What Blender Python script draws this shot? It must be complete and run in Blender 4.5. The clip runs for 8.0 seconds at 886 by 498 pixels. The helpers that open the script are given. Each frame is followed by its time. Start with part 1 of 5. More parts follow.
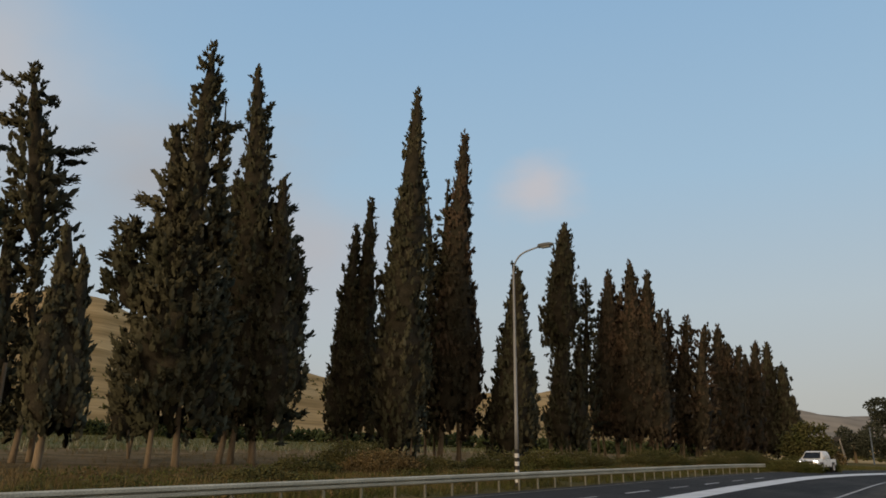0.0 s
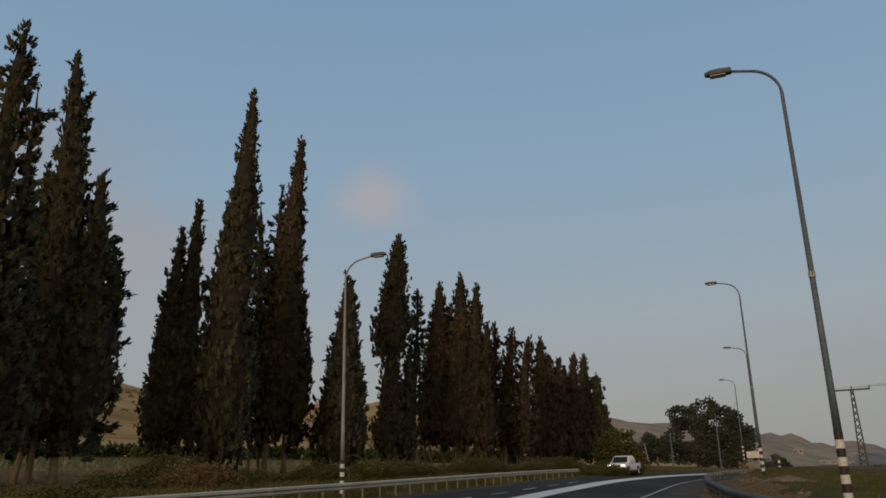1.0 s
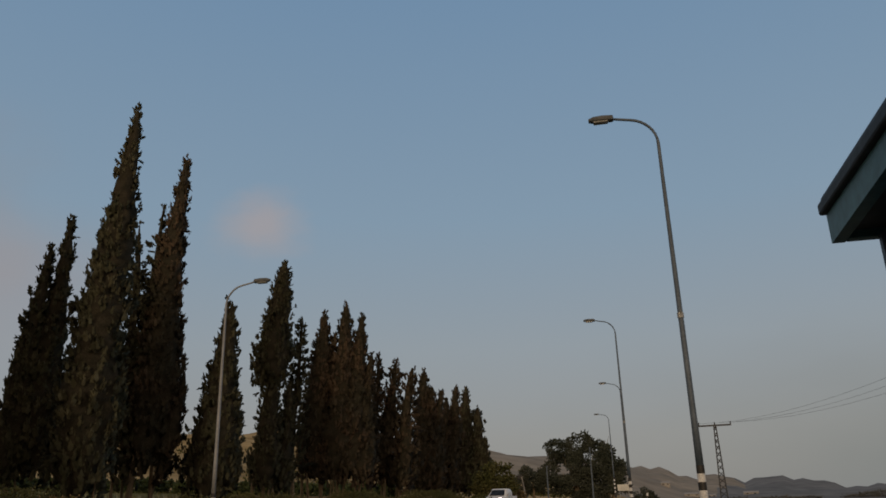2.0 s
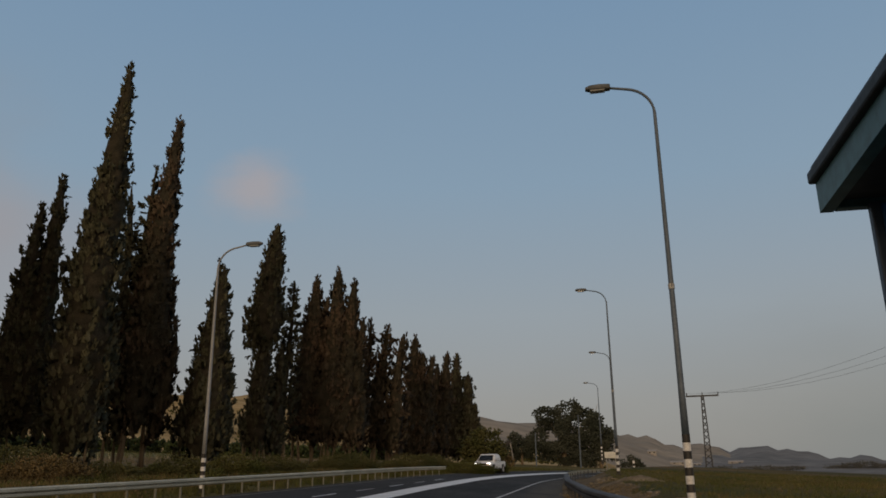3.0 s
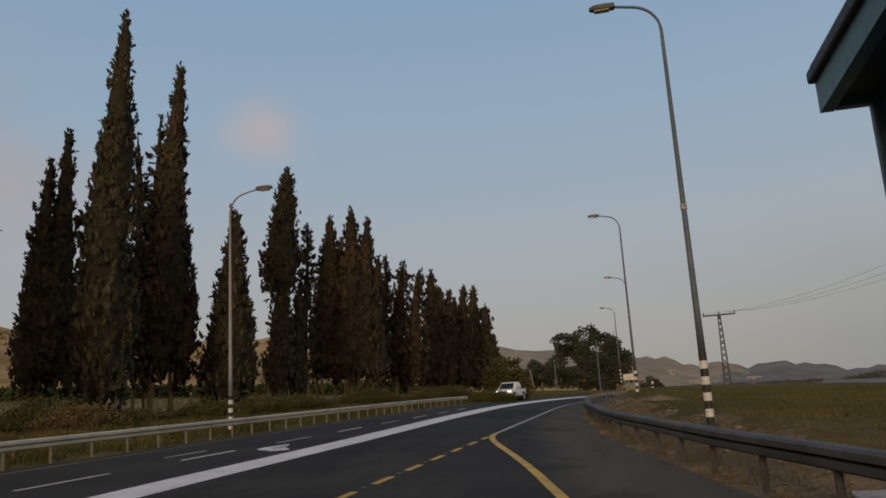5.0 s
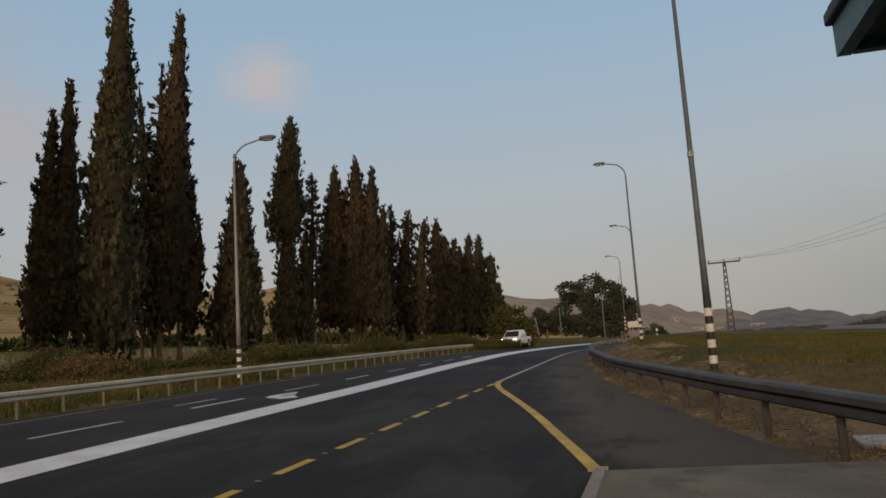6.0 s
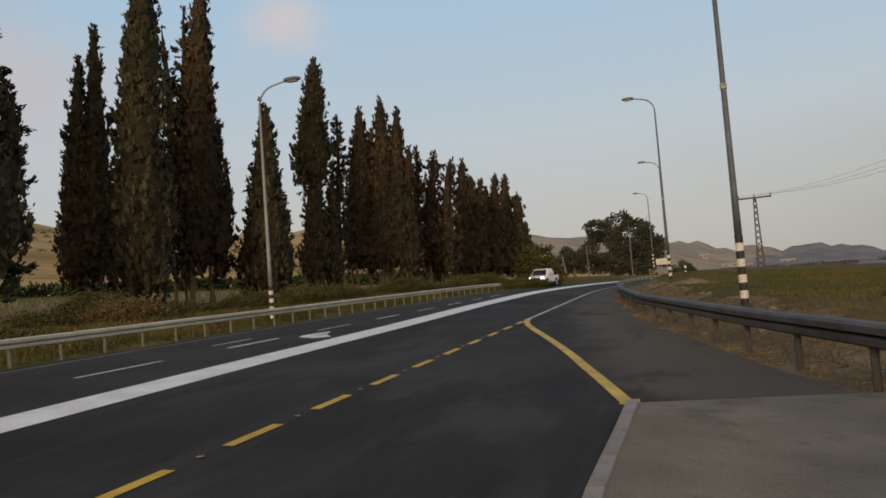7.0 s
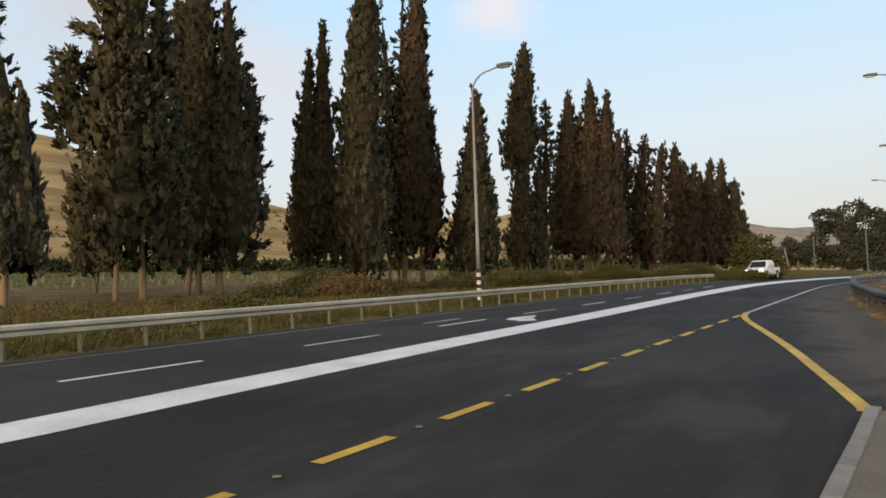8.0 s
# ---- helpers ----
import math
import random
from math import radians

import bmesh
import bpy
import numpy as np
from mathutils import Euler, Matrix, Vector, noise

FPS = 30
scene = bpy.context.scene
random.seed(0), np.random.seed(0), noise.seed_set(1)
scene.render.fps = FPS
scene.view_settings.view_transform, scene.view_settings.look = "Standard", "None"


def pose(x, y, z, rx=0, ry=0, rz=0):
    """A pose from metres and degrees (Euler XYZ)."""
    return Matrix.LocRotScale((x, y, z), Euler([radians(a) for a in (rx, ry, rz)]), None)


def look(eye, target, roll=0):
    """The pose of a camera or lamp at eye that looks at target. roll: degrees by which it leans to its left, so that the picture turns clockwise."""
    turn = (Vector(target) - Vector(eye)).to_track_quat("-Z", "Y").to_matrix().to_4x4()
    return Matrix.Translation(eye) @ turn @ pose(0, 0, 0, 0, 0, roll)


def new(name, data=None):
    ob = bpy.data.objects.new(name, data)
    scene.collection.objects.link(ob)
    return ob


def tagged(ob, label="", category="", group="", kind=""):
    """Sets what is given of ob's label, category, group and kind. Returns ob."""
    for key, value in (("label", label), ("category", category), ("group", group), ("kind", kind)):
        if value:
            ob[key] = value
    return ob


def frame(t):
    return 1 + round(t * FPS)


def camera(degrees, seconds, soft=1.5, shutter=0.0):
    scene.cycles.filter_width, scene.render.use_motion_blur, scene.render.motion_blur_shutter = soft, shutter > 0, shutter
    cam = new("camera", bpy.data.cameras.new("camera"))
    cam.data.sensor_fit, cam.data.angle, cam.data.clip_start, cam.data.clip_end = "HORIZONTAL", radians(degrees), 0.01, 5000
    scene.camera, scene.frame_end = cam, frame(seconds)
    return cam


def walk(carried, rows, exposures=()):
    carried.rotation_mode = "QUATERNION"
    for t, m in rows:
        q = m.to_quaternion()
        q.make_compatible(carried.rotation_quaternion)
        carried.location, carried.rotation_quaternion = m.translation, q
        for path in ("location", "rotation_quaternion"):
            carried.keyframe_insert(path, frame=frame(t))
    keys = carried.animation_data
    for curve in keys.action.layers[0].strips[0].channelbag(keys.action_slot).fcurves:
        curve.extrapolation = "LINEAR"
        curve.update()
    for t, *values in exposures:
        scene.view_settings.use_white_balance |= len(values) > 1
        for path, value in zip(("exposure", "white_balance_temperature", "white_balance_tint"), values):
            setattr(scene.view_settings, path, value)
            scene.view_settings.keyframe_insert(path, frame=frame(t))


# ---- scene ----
# ---- camera ----
# seconds, x, y, z, yaw, pitch, roll
PATH = [
    (0.0, -0.168, -0.118, 1.940, -0.55, 16.27, 0.48),
    (0.5, -0.111, -0.028, 1.881, -8.58, 17.19, -1.30),
    (1.0, -0.062, -0.012, 1.906, -13.25, 16.96, -1.22),
    (1.5, -0.085, -0.062, 1.898, -19.53, 18.45, -1.65),
    (2.0, -0.016, -0.019, 1.919, -21.97, 19.01, -1.56),
    (2.2, -0.007, -0.014, 1.911, -23.33, 17.94, -2.27),
    (3.3, 0.087, 0.043, 1.935, -21.81, 16.65, 0.03),
    (3.5, 0.135, 0.075, 1.953, -21.09, 17.15, -0.32),
    (4.0, 0.005, -0.033, 1.887, -22.50, 14.63, -3.34),
    (4.2, 0.021, -0.016, 1.887, -21.72, 13.23, -3.20),
    (5.3, 0.080, 0.017, 1.899, -21.33, 10.41, -3.36),
    (5.5, 0.066, 0.022, 1.896, -22.37, 8.53, -2.78),
    (6.0, 0.088, 0.040, 1.908, -20.65, 8.02, -3.71),
    (6.5, 0.072, 0.038, 1.881, -18.37, 5.81, -5.73),
    (7.0, 0.009, 0.031, 1.873, -18.40, 3.77, -4.38),
    (7.5, -0.097, 0.040, 1.865, -10.31, 6.17, -3.73),
    (8.0, -0.134, 0.017, 1.869, -3.33, 3.48, -1.87),
]


def aim(x, y, z, yaw, pitch, roll):
    a, b = radians(yaw), radians(pitch)
    way = Vector((-math.sin(a) * math.cos(b), math.cos(a) * math.cos(b), math.sin(b)))
    return look(Vector((x, y, z)), Vector((x, y, z)) + way, roll)


cam = camera(59.59, 8.0, soft=1.7)
walk(cam, [(row[0], aim(*row[1:])) for row in PATH],
     exposures=[(0.0, 0.15, 6500, 10), (0.5, -0.1, 6500, 10), (1.0, -0.3, 6500, 11.5), (2.0, -0.52, 6530, 12.5), (3.5, -0.41, 6570, 13), (4.0, -0.47, 6580, 13.5), (5.5, -0.04, 6770, 15), (6.5, 0.05, 6800, 13), (7.0, 0.28, 6800, 13), (7.5, 0.36, 6620, 11), (8.0, 0.86, 6600, 11)])

# ---- world and sun ----
world = bpy.data.worlds.new("evening_sky")
scene.world = world
world.use_nodes = True
wn, wl = world.node_tree.nodes, world.node_tree.links
wn.clear()


def wnode(kind, **values):
    node = wn.new(kind)
    for key, value in values.items():
        node.inputs[int(key[1:])].default_value = value
    return node


SUN_AZ, SUN_EL = 215.0, 5.0
w_out = wnode("ShaderNodeOutputWorld")
w_bg = wnode("ShaderNodeBackground", i1=1.0)
sky = wn.new("ShaderNodeTexSky")
sky.sky_type, sky.sun_disc = "NISHITA", False
sky.sun_elevation, sky.sun_rotation = radians(SUN_EL), radians(SUN_AZ)
sky.altitude, sky.air_density, sky.dust_density, sky.ozone_density = 100, 1.0, 1.5, 1.5
sky_gain = wn.new("ShaderNodeVectorMath")
sky_gain.operation = "SCALE"
sky_gain.inputs[3].default_value = 0.10
wl.new(sky.outputs[0], sky_gain.inputs[0])
w_co = wn.new("ShaderNodeTexCoord")
w_sep = wn.new("ShaderNodeSeparateXYZ")
wl.new(w_co.outputs["Generated"], w_sep.inputs[0])
# evening haze: pale towards the horizon, clear blue higher up
haze = wn.new("ShaderNodeValToRGB")
for n_stop, (place, tone) in enumerate([(0.0, (0.405, 0.40, 0.385, 1)), (0.09, (0.445, 0.45, 0.445, 1)), (0.2, (0.435, 0.50, 0.545, 1)),
                                        (0.36, (0.345, 0.495, 0.635, 1)), (0.6, (0.255, 0.425, 0.625, 1))]):
    stop = haze.color_ramp.elements[n_stop] if n_stop < 2 else haze.color_ramp.elements.new(place)
    stop.position, stop.color = place, tone
wl.new(w_sep.outputs[2], haze.inputs[0])
w_mix = wn.new("ShaderNodeMix")
w_mix.data_type = "RGBA"
w_mix.inputs[0].default_value = 0.85
wl.new(sky_gain.outputs[0], w_mix.inputs[6])
wl.new(haze.outputs[0], w_mix.inputs[7])


def direction(az, el):
    a, b = radians(az), radians(el)
    return Vector((math.sin(a) * math.cos(b), math.cos(a) * math.cos(b), math.sin(b)))


def cloud(last, az, el, size, tone, amount, flat=0.6, seed=0.0):
    """A soft evening cloud: a noisy patch of the sky round one direction."""
    d = direction(az, el)
    off = wn.new("ShaderNodeVectorMath")
    off.operation = "SUBTRACT"
    off.inputs[1].default_value = d
    wl.new(w_co.outputs["Generated"], off.inputs[0])
    scale = wn.new("ShaderNodeVectorMath")
    scale.operation = "MULTIPLY"
    scale.inputs[1].default_value = (1 / size, 1 / size, 1 / (size * flat))
    wl.new(off.outputs[0], scale.inputs[0])
    fluff = wn.new("ShaderNodeTexNoise")
    fluff.inputs["Scale"].default_value = 1.1
    fluff.inputs["Detail"].default_value = 5
    shift = wn.new("ShaderNodeVectorMath")
    shift.inputs[1].default_value = (seed, seed * 1.7, 0)
    wl.new(scale.outputs[0], shift.inputs[0])
    wl.new(shift.outputs[0], fluff.inputs["Vector"])
    length = wn.new("ShaderNodeVectorMath")
    length.operation = "LENGTH"
    wl.new(scale.outputs[0], length.inputs[0])
    add = wn.new("ShaderNodeMath")
    add.operation = "MULTIPLY_ADD"
    add.inputs[1].default_value = 1.3
    wl.new(fluff.outputs[0], add.inputs[0])
    wl.new(length.outputs["Value"], add.inputs[2])
    edge = wn.new("ShaderNodeMapRange")
    edge.interpolation_type = "SMOOTHSTEP"
    edge.inputs[1].default_value, edge.inputs[2].default_value = 1.7, 0.55
    edge.inputs[3].default_value, edge.inputs[4].default_value = 0.0, amount
    wl.new(add.outputs[0], edge.inputs[0])
    blend = wn.new("ShaderNodeMix")
    blend.data_type = "RGBA"
    blend.inputs[7].default_value = (*tone, 1)
    wl.new(edge.outputs[0], blend.inputs[0])
    wl.new(last, blend.inputs[6])
    return blend.outputs[2]


# the afterglow of the low sun, wide and soft, on the side behind the stop
toward = wn.new("ShaderNodeVectorMath")
toward.operation = "DOT_PRODUCT"
toward.inputs[1].default_value = direction(SUN_AZ, 0)
wl.new(w_co.outputs["Generated"], toward.inputs[0])
fade = wn.new("ShaderNodeMapRange")
fade.interpolation_type = "SMOOTHSTEP"
fade.inputs[1].default_value, fade.inputs[2].default_value = -0.6, 0.9
wl.new(toward.outputs["Value"], fade.inputs[0])
after = wn.new("ShaderNodeMix")
after.data_type = "RGBA"
after.inputs[7].default_value = (0.64, 0.46, 0.30, 1)
wl.new(fade.outputs[0], after.inputs[0])
wl.new(w_mix.outputs[2], after.inputs[6])
air = after.outputs[2]
air = cloud(air, 8.3, 20.7, 0.084, (0.60, 0.48, 0.43), 0.52, 0.6, 3.0)
air = cloud(air, -21.0, 20.0, 0.27, (0.37, 0.365, 0.378), 0.9, 0.5, 9.0)
air = cloud(air, -9.0, 15.5, 0.19, (0.43, 0.415, 0.43), 0.75, 0.55, 5.0)
air = cloud(air, -33.0, 25.0, 0.24, (0.46, 0.45, 0.46), 0.8, 0.6, 12.0)
# dull haze low over the plain
air = cloud(air, 58.0, 0.0, 0.72, (0.285, 0.312, 0.300), 0.95, 0.40, 21.0)
wl.new(air, w_bg.inputs[0])
wl.new(w_bg.outputs[0], w_out.inputs[0])

sun = new("sun", bpy.data.lights.new("sun", "SUN"))
sun.data.energy, sun.data.angle, sun.data.color = 1.3, radians(12), (1.0, 0.75, 0.49)
sun.matrix_world = look(direction(SUN_AZ, SUN_EL + 4) * 50, (0, 0, 0))


# ---- materials ----
def rgb(*c):
    return (*c, 1.0)


def surface(name, low, high, scale=2.0, rough=0.8, bump=0.2, grain=40.0, metal=0.0, stretch=(1, 1, 1), island=0.0, piece=0.0, spec=0.4, coords="Object", mott=0.22):
    """Two-scale procedural surface: broad patches from low to high colour, and fine grain in tone and relief."""
    m = bpy.data.materials.new(name)
    m.use_nodes = True
    nt = m.node_tree
    bsdf = nt.nodes["Principled BSDF"]
    co = nt.nodes.new("ShaderNodeTexCoord") if coords == "Object" else nt.nodes.new("ShaderNodeNewGeometry")
    src = co.outputs["Object"] if coords == "Object" else co.outputs["Position"]
    mp = nt.nodes.new("ShaderNodeMapping")
    mp.inputs[3].default_value = stretch
    nt.links.new(src, mp.inputs[0])
    big, fine = nt.nodes.new("ShaderNodeTexNoise"), nt.nodes.new("ShaderNodeTexNoise")
    big.inputs["Scale"].default_value, big.inputs["Detail"].default_value = scale, 5
    fine.inputs["Scale"].default_value, fine.inputs["Detail"].default_value = grain, 3
    nt.links.new(mp.outputs[0], big.inputs["Vector"])
    nt.links.new(mp.outputs[0], fine.inputs["Vector"])
    ramp = nt.nodes.new("ShaderNodeMapRange")
    ramp.inputs[1].default_value, ramp.inputs[2].default_value = 0.34, 0.66
    nt.links.new(big.outputs[0], ramp.inputs[0])
    mix = nt.nodes.new("ShaderNodeMix")
    mix.data_type = "RGBA"
    mix.inputs[6].default_value, mix.inputs[7].default_value = rgb(*low), rgb(*high)
    nt.links.new(ramp.outputs[0], mix.inputs[0])
    tone = nt.nodes.new("ShaderNodeMapRange")
    tone.inputs[1].default_value, tone.inputs[2].default_value = 0.3, 0.7
    tone.inputs[3].default_value, tone.inputs[4].default_value = 1 - mott, 1 + mott
    nt.links.new(fine.outputs[0], tone.inputs[0])
    mul = nt.nodes.new("ShaderNodeVectorMath")
    mul.operation = "SCALE"
    nt.links.new(mix.outputs[2], mul.inputs[0])
    nt.links.new(tone.outputs[0], mul.inputs[3])
    last = mul.outputs[0]
    if island or piece:
        rnd = nt.nodes.new("ShaderNodeNewGeometry") if island else nt.nodes.new("ShaderNodeObjectInfo")
        vary = nt.nodes.new("ShaderNodeMapRange")
        vary.inputs[3].default_value, vary.inputs[4].default_value = 1 - (island or piece), 1 + (island or piece)
        nt.links.new(rnd.outputs["Random Per Island" if island else "Random"], vary.inputs[0])
        mul2 = nt.nodes.new("ShaderNodeVectorMath")
        mul2.operation = "SCALE"
        nt.links.new(last, mul2.inputs[0])
        nt.links.new(vary.outputs[0], mul2.inputs[3])
        last = mul2.outputs[0]
    nt.links.new(last, bsdf.inputs["Base Color"])
    bsdf.inputs["Roughness"].default_value, bsdf.inputs["Metallic"].default_value = rough, metal
    bsdf.inputs["Specular IOR Level"].default_value = spec
    if bump:
        rel = nt.nodes.new("ShaderNodeBump")
        rel.inputs["Strength"].default_value, rel.inputs["Distance"].default_value = bump, 0.02
        nt.links.new(fine.outputs[0], rel.inputs["Height"])
        nt.links.new(rel.outputs[0], bsdf.inputs["Normal"])
    return m


def glow(name, colour, strength):
    m = bpy.data.materials.new(name)
    m.use_nodes = True
    b = m.node_tree.nodes["Principled BSDF"]
    b.inputs["Base Color"].default_value = rgb(*colour)
    b.inputs["Emission Color"].default_value = rgb(*colour)
    b.inputs["Emission Strength"].default_value = strength
    return m


M_ASPHALT = surface("asphalt", (0.0158, 0.0150, 0.0141), (0.0310, 0.0296, 0.0280), 0.22, 0.88, 0.5, 60, stretch=(1, 1, 1), spec=0.2)


def dusty(m, attribute, tone):
    """Lays pale dust over a material where the mesh says so, broken up by noise."""
    nt = m.node_tree
    bsdf = nt.nodes["Principled BSDF"]
    under = bsdf.inputs["Base Color"].links[0].from_socket
    att = nt.nodes.new("ShaderNodeAttribute")
    att.attribute_name = attribute
    spots = nt.nodes.new("ShaderNodeTexNoise")
    spots.inputs["Scale"].default_value, spots.inputs["Detail"].default_value = 0.9, 6
    pos = nt.nodes.new("ShaderNodeNewGeometry")
    nt.links.new(pos.outputs["Position"], spots.inputs["Vector"])
    push = nt.nodes.new("ShaderNodeMath")
    push.operation = "MULTIPLY_ADD"
    push.inputs[1].default_value = 0.9
    nt.links.new(spots.outputs[0], push.inputs[0])
    nt.links.new(att.outputs["Fac"], push.inputs[2])
    cut = nt.nodes.new("ShaderNodeMapRange")
    cut.interpolation_type = "SMOOTHSTEP"
    cut.inputs[1].default_value, cut.inputs[2].default_value = 0.62, 1.25
    nt.links.new(push.outputs[0], cut.inputs[0])
    mix = nt.nodes.new("ShaderNodeMix")
    mix.data_type = "RGBA"
    mix.inputs[7].default_value = rgb(*tone)
    nt.links.new(cut.outputs[0], mix.inputs[0])
    nt.links.new(under, mix.inputs[6])
    nt.links.new(mix.outputs[2], bsdf.inputs["Base Color"])


def stained(m, along, cut, tone, amount, seed, scale=0.5):
    """Stains of one tone drawn out along the road."""
    nt = m.node_tree
    bsdf = nt.nodes["Principled BSDF"]
    under = bsdf.inputs["Base Color"].links[0].from_socket
    pos = nt.nodes.new("ShaderNodeNewGeometry")
    turn, pull = nt.nodes.new("ShaderNodeMapping"), nt.nodes.new("ShaderNodeMapping")
    turn.inputs["Rotation"].default_value = (0, 0, radians(33.7))
    pull.inputs["Scale"].default_value = (1.0, 1.0 / along, 1.0)
    pull.inputs["Location"].default_value = (seed, seed * 2.3, 0)
    spots = nt.nodes.new("ShaderNodeTexNoise")
    spots.inputs["Scale"].default_value, spots.inputs["Detail"].default_value, spots.inputs["Roughness"].default_value = scale, 7, 0.6
    nt.links.new(pos.outputs["Position"], turn.inputs[0])
    nt.links.new(turn.outputs[0], pull.inputs[0])
    nt.links.new(pull.outputs[0], spots.inputs["Vector"])
    edge = nt.nodes.new("ShaderNodeMapRange")
    edge.interpolation_type = "SMOOTHSTEP"
    edge.inputs[1].default_value, edge.inputs[2].default_value = cut, cut + 0.16
    edge.inputs[4].default_value = amount
    nt.links.new(spots.outputs[0], edge.inputs[0])
    mix = nt.nodes.new("ShaderNodeMix")
    mix.data_type = "RGBA"
    mix.inputs[7].default_value = rgb(*tone)
    nt.links.new(edge.outputs[0], mix.inputs[0])
    nt.links.new(under, mix.inputs[6])
    nt.links.new(mix.outputs[2], bsdf.inputs["Base Color"])


dusty(M_ASPHALT, "dust", (0.080, 0.070, 0.055))
stained(M_ASPHALT, 3.0, 0.50, (0.058, 0.055, 0.050), 0.6, 4.0, 0.45)
stained(M_ASPHALT, 2.2, 0.52, (0.013, 0.013, 0.013), 0.75, 11.0, 0.6)
M_OLDROAD = surface("older_asphalt", (0.0235, 0.0225, 0.0222), (0.0395, 0.0380, 0.0370), 0.3, 0.88, 0.5, 55, spec=0.2)
stained(M_OLDROAD, 3.5, 0.52, (0.052, 0.050, 0.047), 0.55, 31.0, 0.5)
stained(M_OLDROAD, 16.0, 0.55, (0.020, 0.0195, 0.019), 0.6, 37.0, 1.3)
stained(M_ASPHALT, 14.0, 0.54, (0.044, 0.042, 0.038), 0.55, 19.0, 1.6)
stained(M_ASPHALT, 1.2, 0.58, (0.050, 0.047, 0.042), 0.5, 27.0, 7.0)
M_WHITE = surface("white_road_paint", (0.58, 0.595, 0.605), (0.72, 0.735, 0.745), 1.2, 0.6, 0.1, 9, mott=0.07)
M_WORN = surface("worn_white_road_paint", (0.30, 0.30, 0.31), (0.52, 0.515, 0.50), 1.5, 0.7, 0.1, 9, mott=0.15)
M_YELLOW = surface("yellow_road_paint", (0.40, 0.25, 0.012), (0.60, 0.40, 0.022), 1.6, 0.6, 0.1, 12, mott=0.12)
M_CONCRETE = surface("pavement_concrete", (0.118, 0.104, 0.075), (0.178, 0.155, 0.114), 0.9, 0.92, 0.4, 45)
stained(M_CONCRETE, 1.6, 0.52, (0.062, 0.058, 0.044), 0.6, 7.0, 1.1)
stained(M_CONCRETE, 1.0, 0.6, (0.045, 0.042, 0.033), 0.7, 2.0, 3.0)
M_KERB = surface("kerb_concrete", (0.165, 0.16, 0.145), (0.235, 0.225, 0.205), 1.4, 0.9, 0.4, 40, piece=0.12)
M_STEEL = surface("galvanised_steel", (0.30, 0.31, 0.30), (0.42, 0.425, 0.41), 1.2, 0.5, 0.1, 25, metal=0.55)
M_RAIL_CREAM = surface("dusty_rail_and_lit_bend", (0.40, 0.385, 0.30), (0.54, 0.52, 0.41), 0.8, 0.65, 0.12, 25, metal=0.05)
M_POST = surface("dusty_steel_post", (0.24, 0.235, 0.19), (0.36, 0.35, 0.285), 1.2, 0.6, 0.1, 25, metal=0.1)
M_RAIL_GREY = surface("weathered_steel_rail", (0.046, 0.048, 0.051), (0.084, 0.085, 0.087), 0.9, 0.75, 0.12, 25, metal=0.1)
M_POLE = surface("grey_lamp_pole", (0.076, 0.105, 0.142), (0.125, 0.160, 0.205), 0.8, 0.6, 0.1, 20, metal=0.1)
M_PALEPOLE = surface("pale_galvanised_pole", (0.235, 0.25, 0.265), (0.32, 0.335, 0.35), 0.8, 0.6, 0.1, 20, metal=0.1)
M_BLACK = surface("black_band_paint", (0.018, 0.018, 0.018), (0.035, 0.034, 0.033), 4, 0.6, 0.1, 30)
M_BAND = surface("white_band_paint", (0.56, 0.575, 0.58), (0.70, 0.715, 0.72), 4, 0.6, 0.1, 30)
M_LANTERN = surface("grey_lantern_shell", (0.085, 0.095, 0.10), (0.125, 0.132, 0.135), 3, 0.6, 0.1, 20)
M_EDGE = surface("dusty_edge_line", (0.115, 0.105, 0.080), (0.22, 0.205, 0.165), 0.7, 0.85, 0.1, 6, mott=0.2)
M_GLASS_DIM = surface("lamp_glass", (0.30, 0.31, 0.30), (0.40, 0.41, 0.40), 4, 0.2, 0.0, 20)
M_CYPRESS = surface("cypress_foliage", (0.053, 0.056, 0.035), (0.090, 0.085, 0.053), 0.5, 0.9, 0.2, 3, island=0.15, spec=0.1, coords="Position")
M_CYPRESS_BROWN = surface("browned_cypress_foliage", (0.046, 0.045, 0.032), (0.108, 0.078, 0.053), 0.3, 0.9, 0.2, 3, island=0.15, spec=0.1, coords="Position")
# darker than the foliage, to paint in the shade deep inside the crowns
M_CROWN_SHADE = surface("crown_inner_shade", (0.030, 0.028, 0.020), (0.050, 0.044, 0.031), 1.5, 0.95, 0.8, 12, spec=0.05, coords="Position")
M_PALE = surface("pale_dusty_leaves", (0.22, 0.22, 0.15), (0.36, 0.34, 0.24), 0.5, 0.9, 0.1, 8, island=0.3, spec=0.1, coords="Position")
M_BARK = surface("cypress_bark", (0.14, 0.11, 0.072), (0.27, 0.21, 0.138), 3, 0.95, 0.6, 30, stretch=(1, 1, 0.15))
M_LEAF = surface("broad_foliage", (0.034, 0.042, 0.024), (0.058, 0.064, 0.036), 0.4, 0.8, 0.2, 8, island=0.35, spec=0.15, coords="Position")
# broad foliage made slightly paler and duller, standing in for haze
M_FARLEAF = surface("haze_tinted_foliage", (0.046, 0.056, 0.042), (0.082, 0.090, 0.068), 0.3, 0.85, 0.2, 6, island=0.2, spec=0.1, coords="Position")
# leaf colour greyed and lightened to paint haze over the farthest groves
M_HAZELEAF = surface("haze_tinted_grove", (0.10, 0.105, 0.10), (0.15, 0.152, 0.14), 0.1, 0.9, 0.2, 2, island=0.15, spec=0.05, coords="Position")
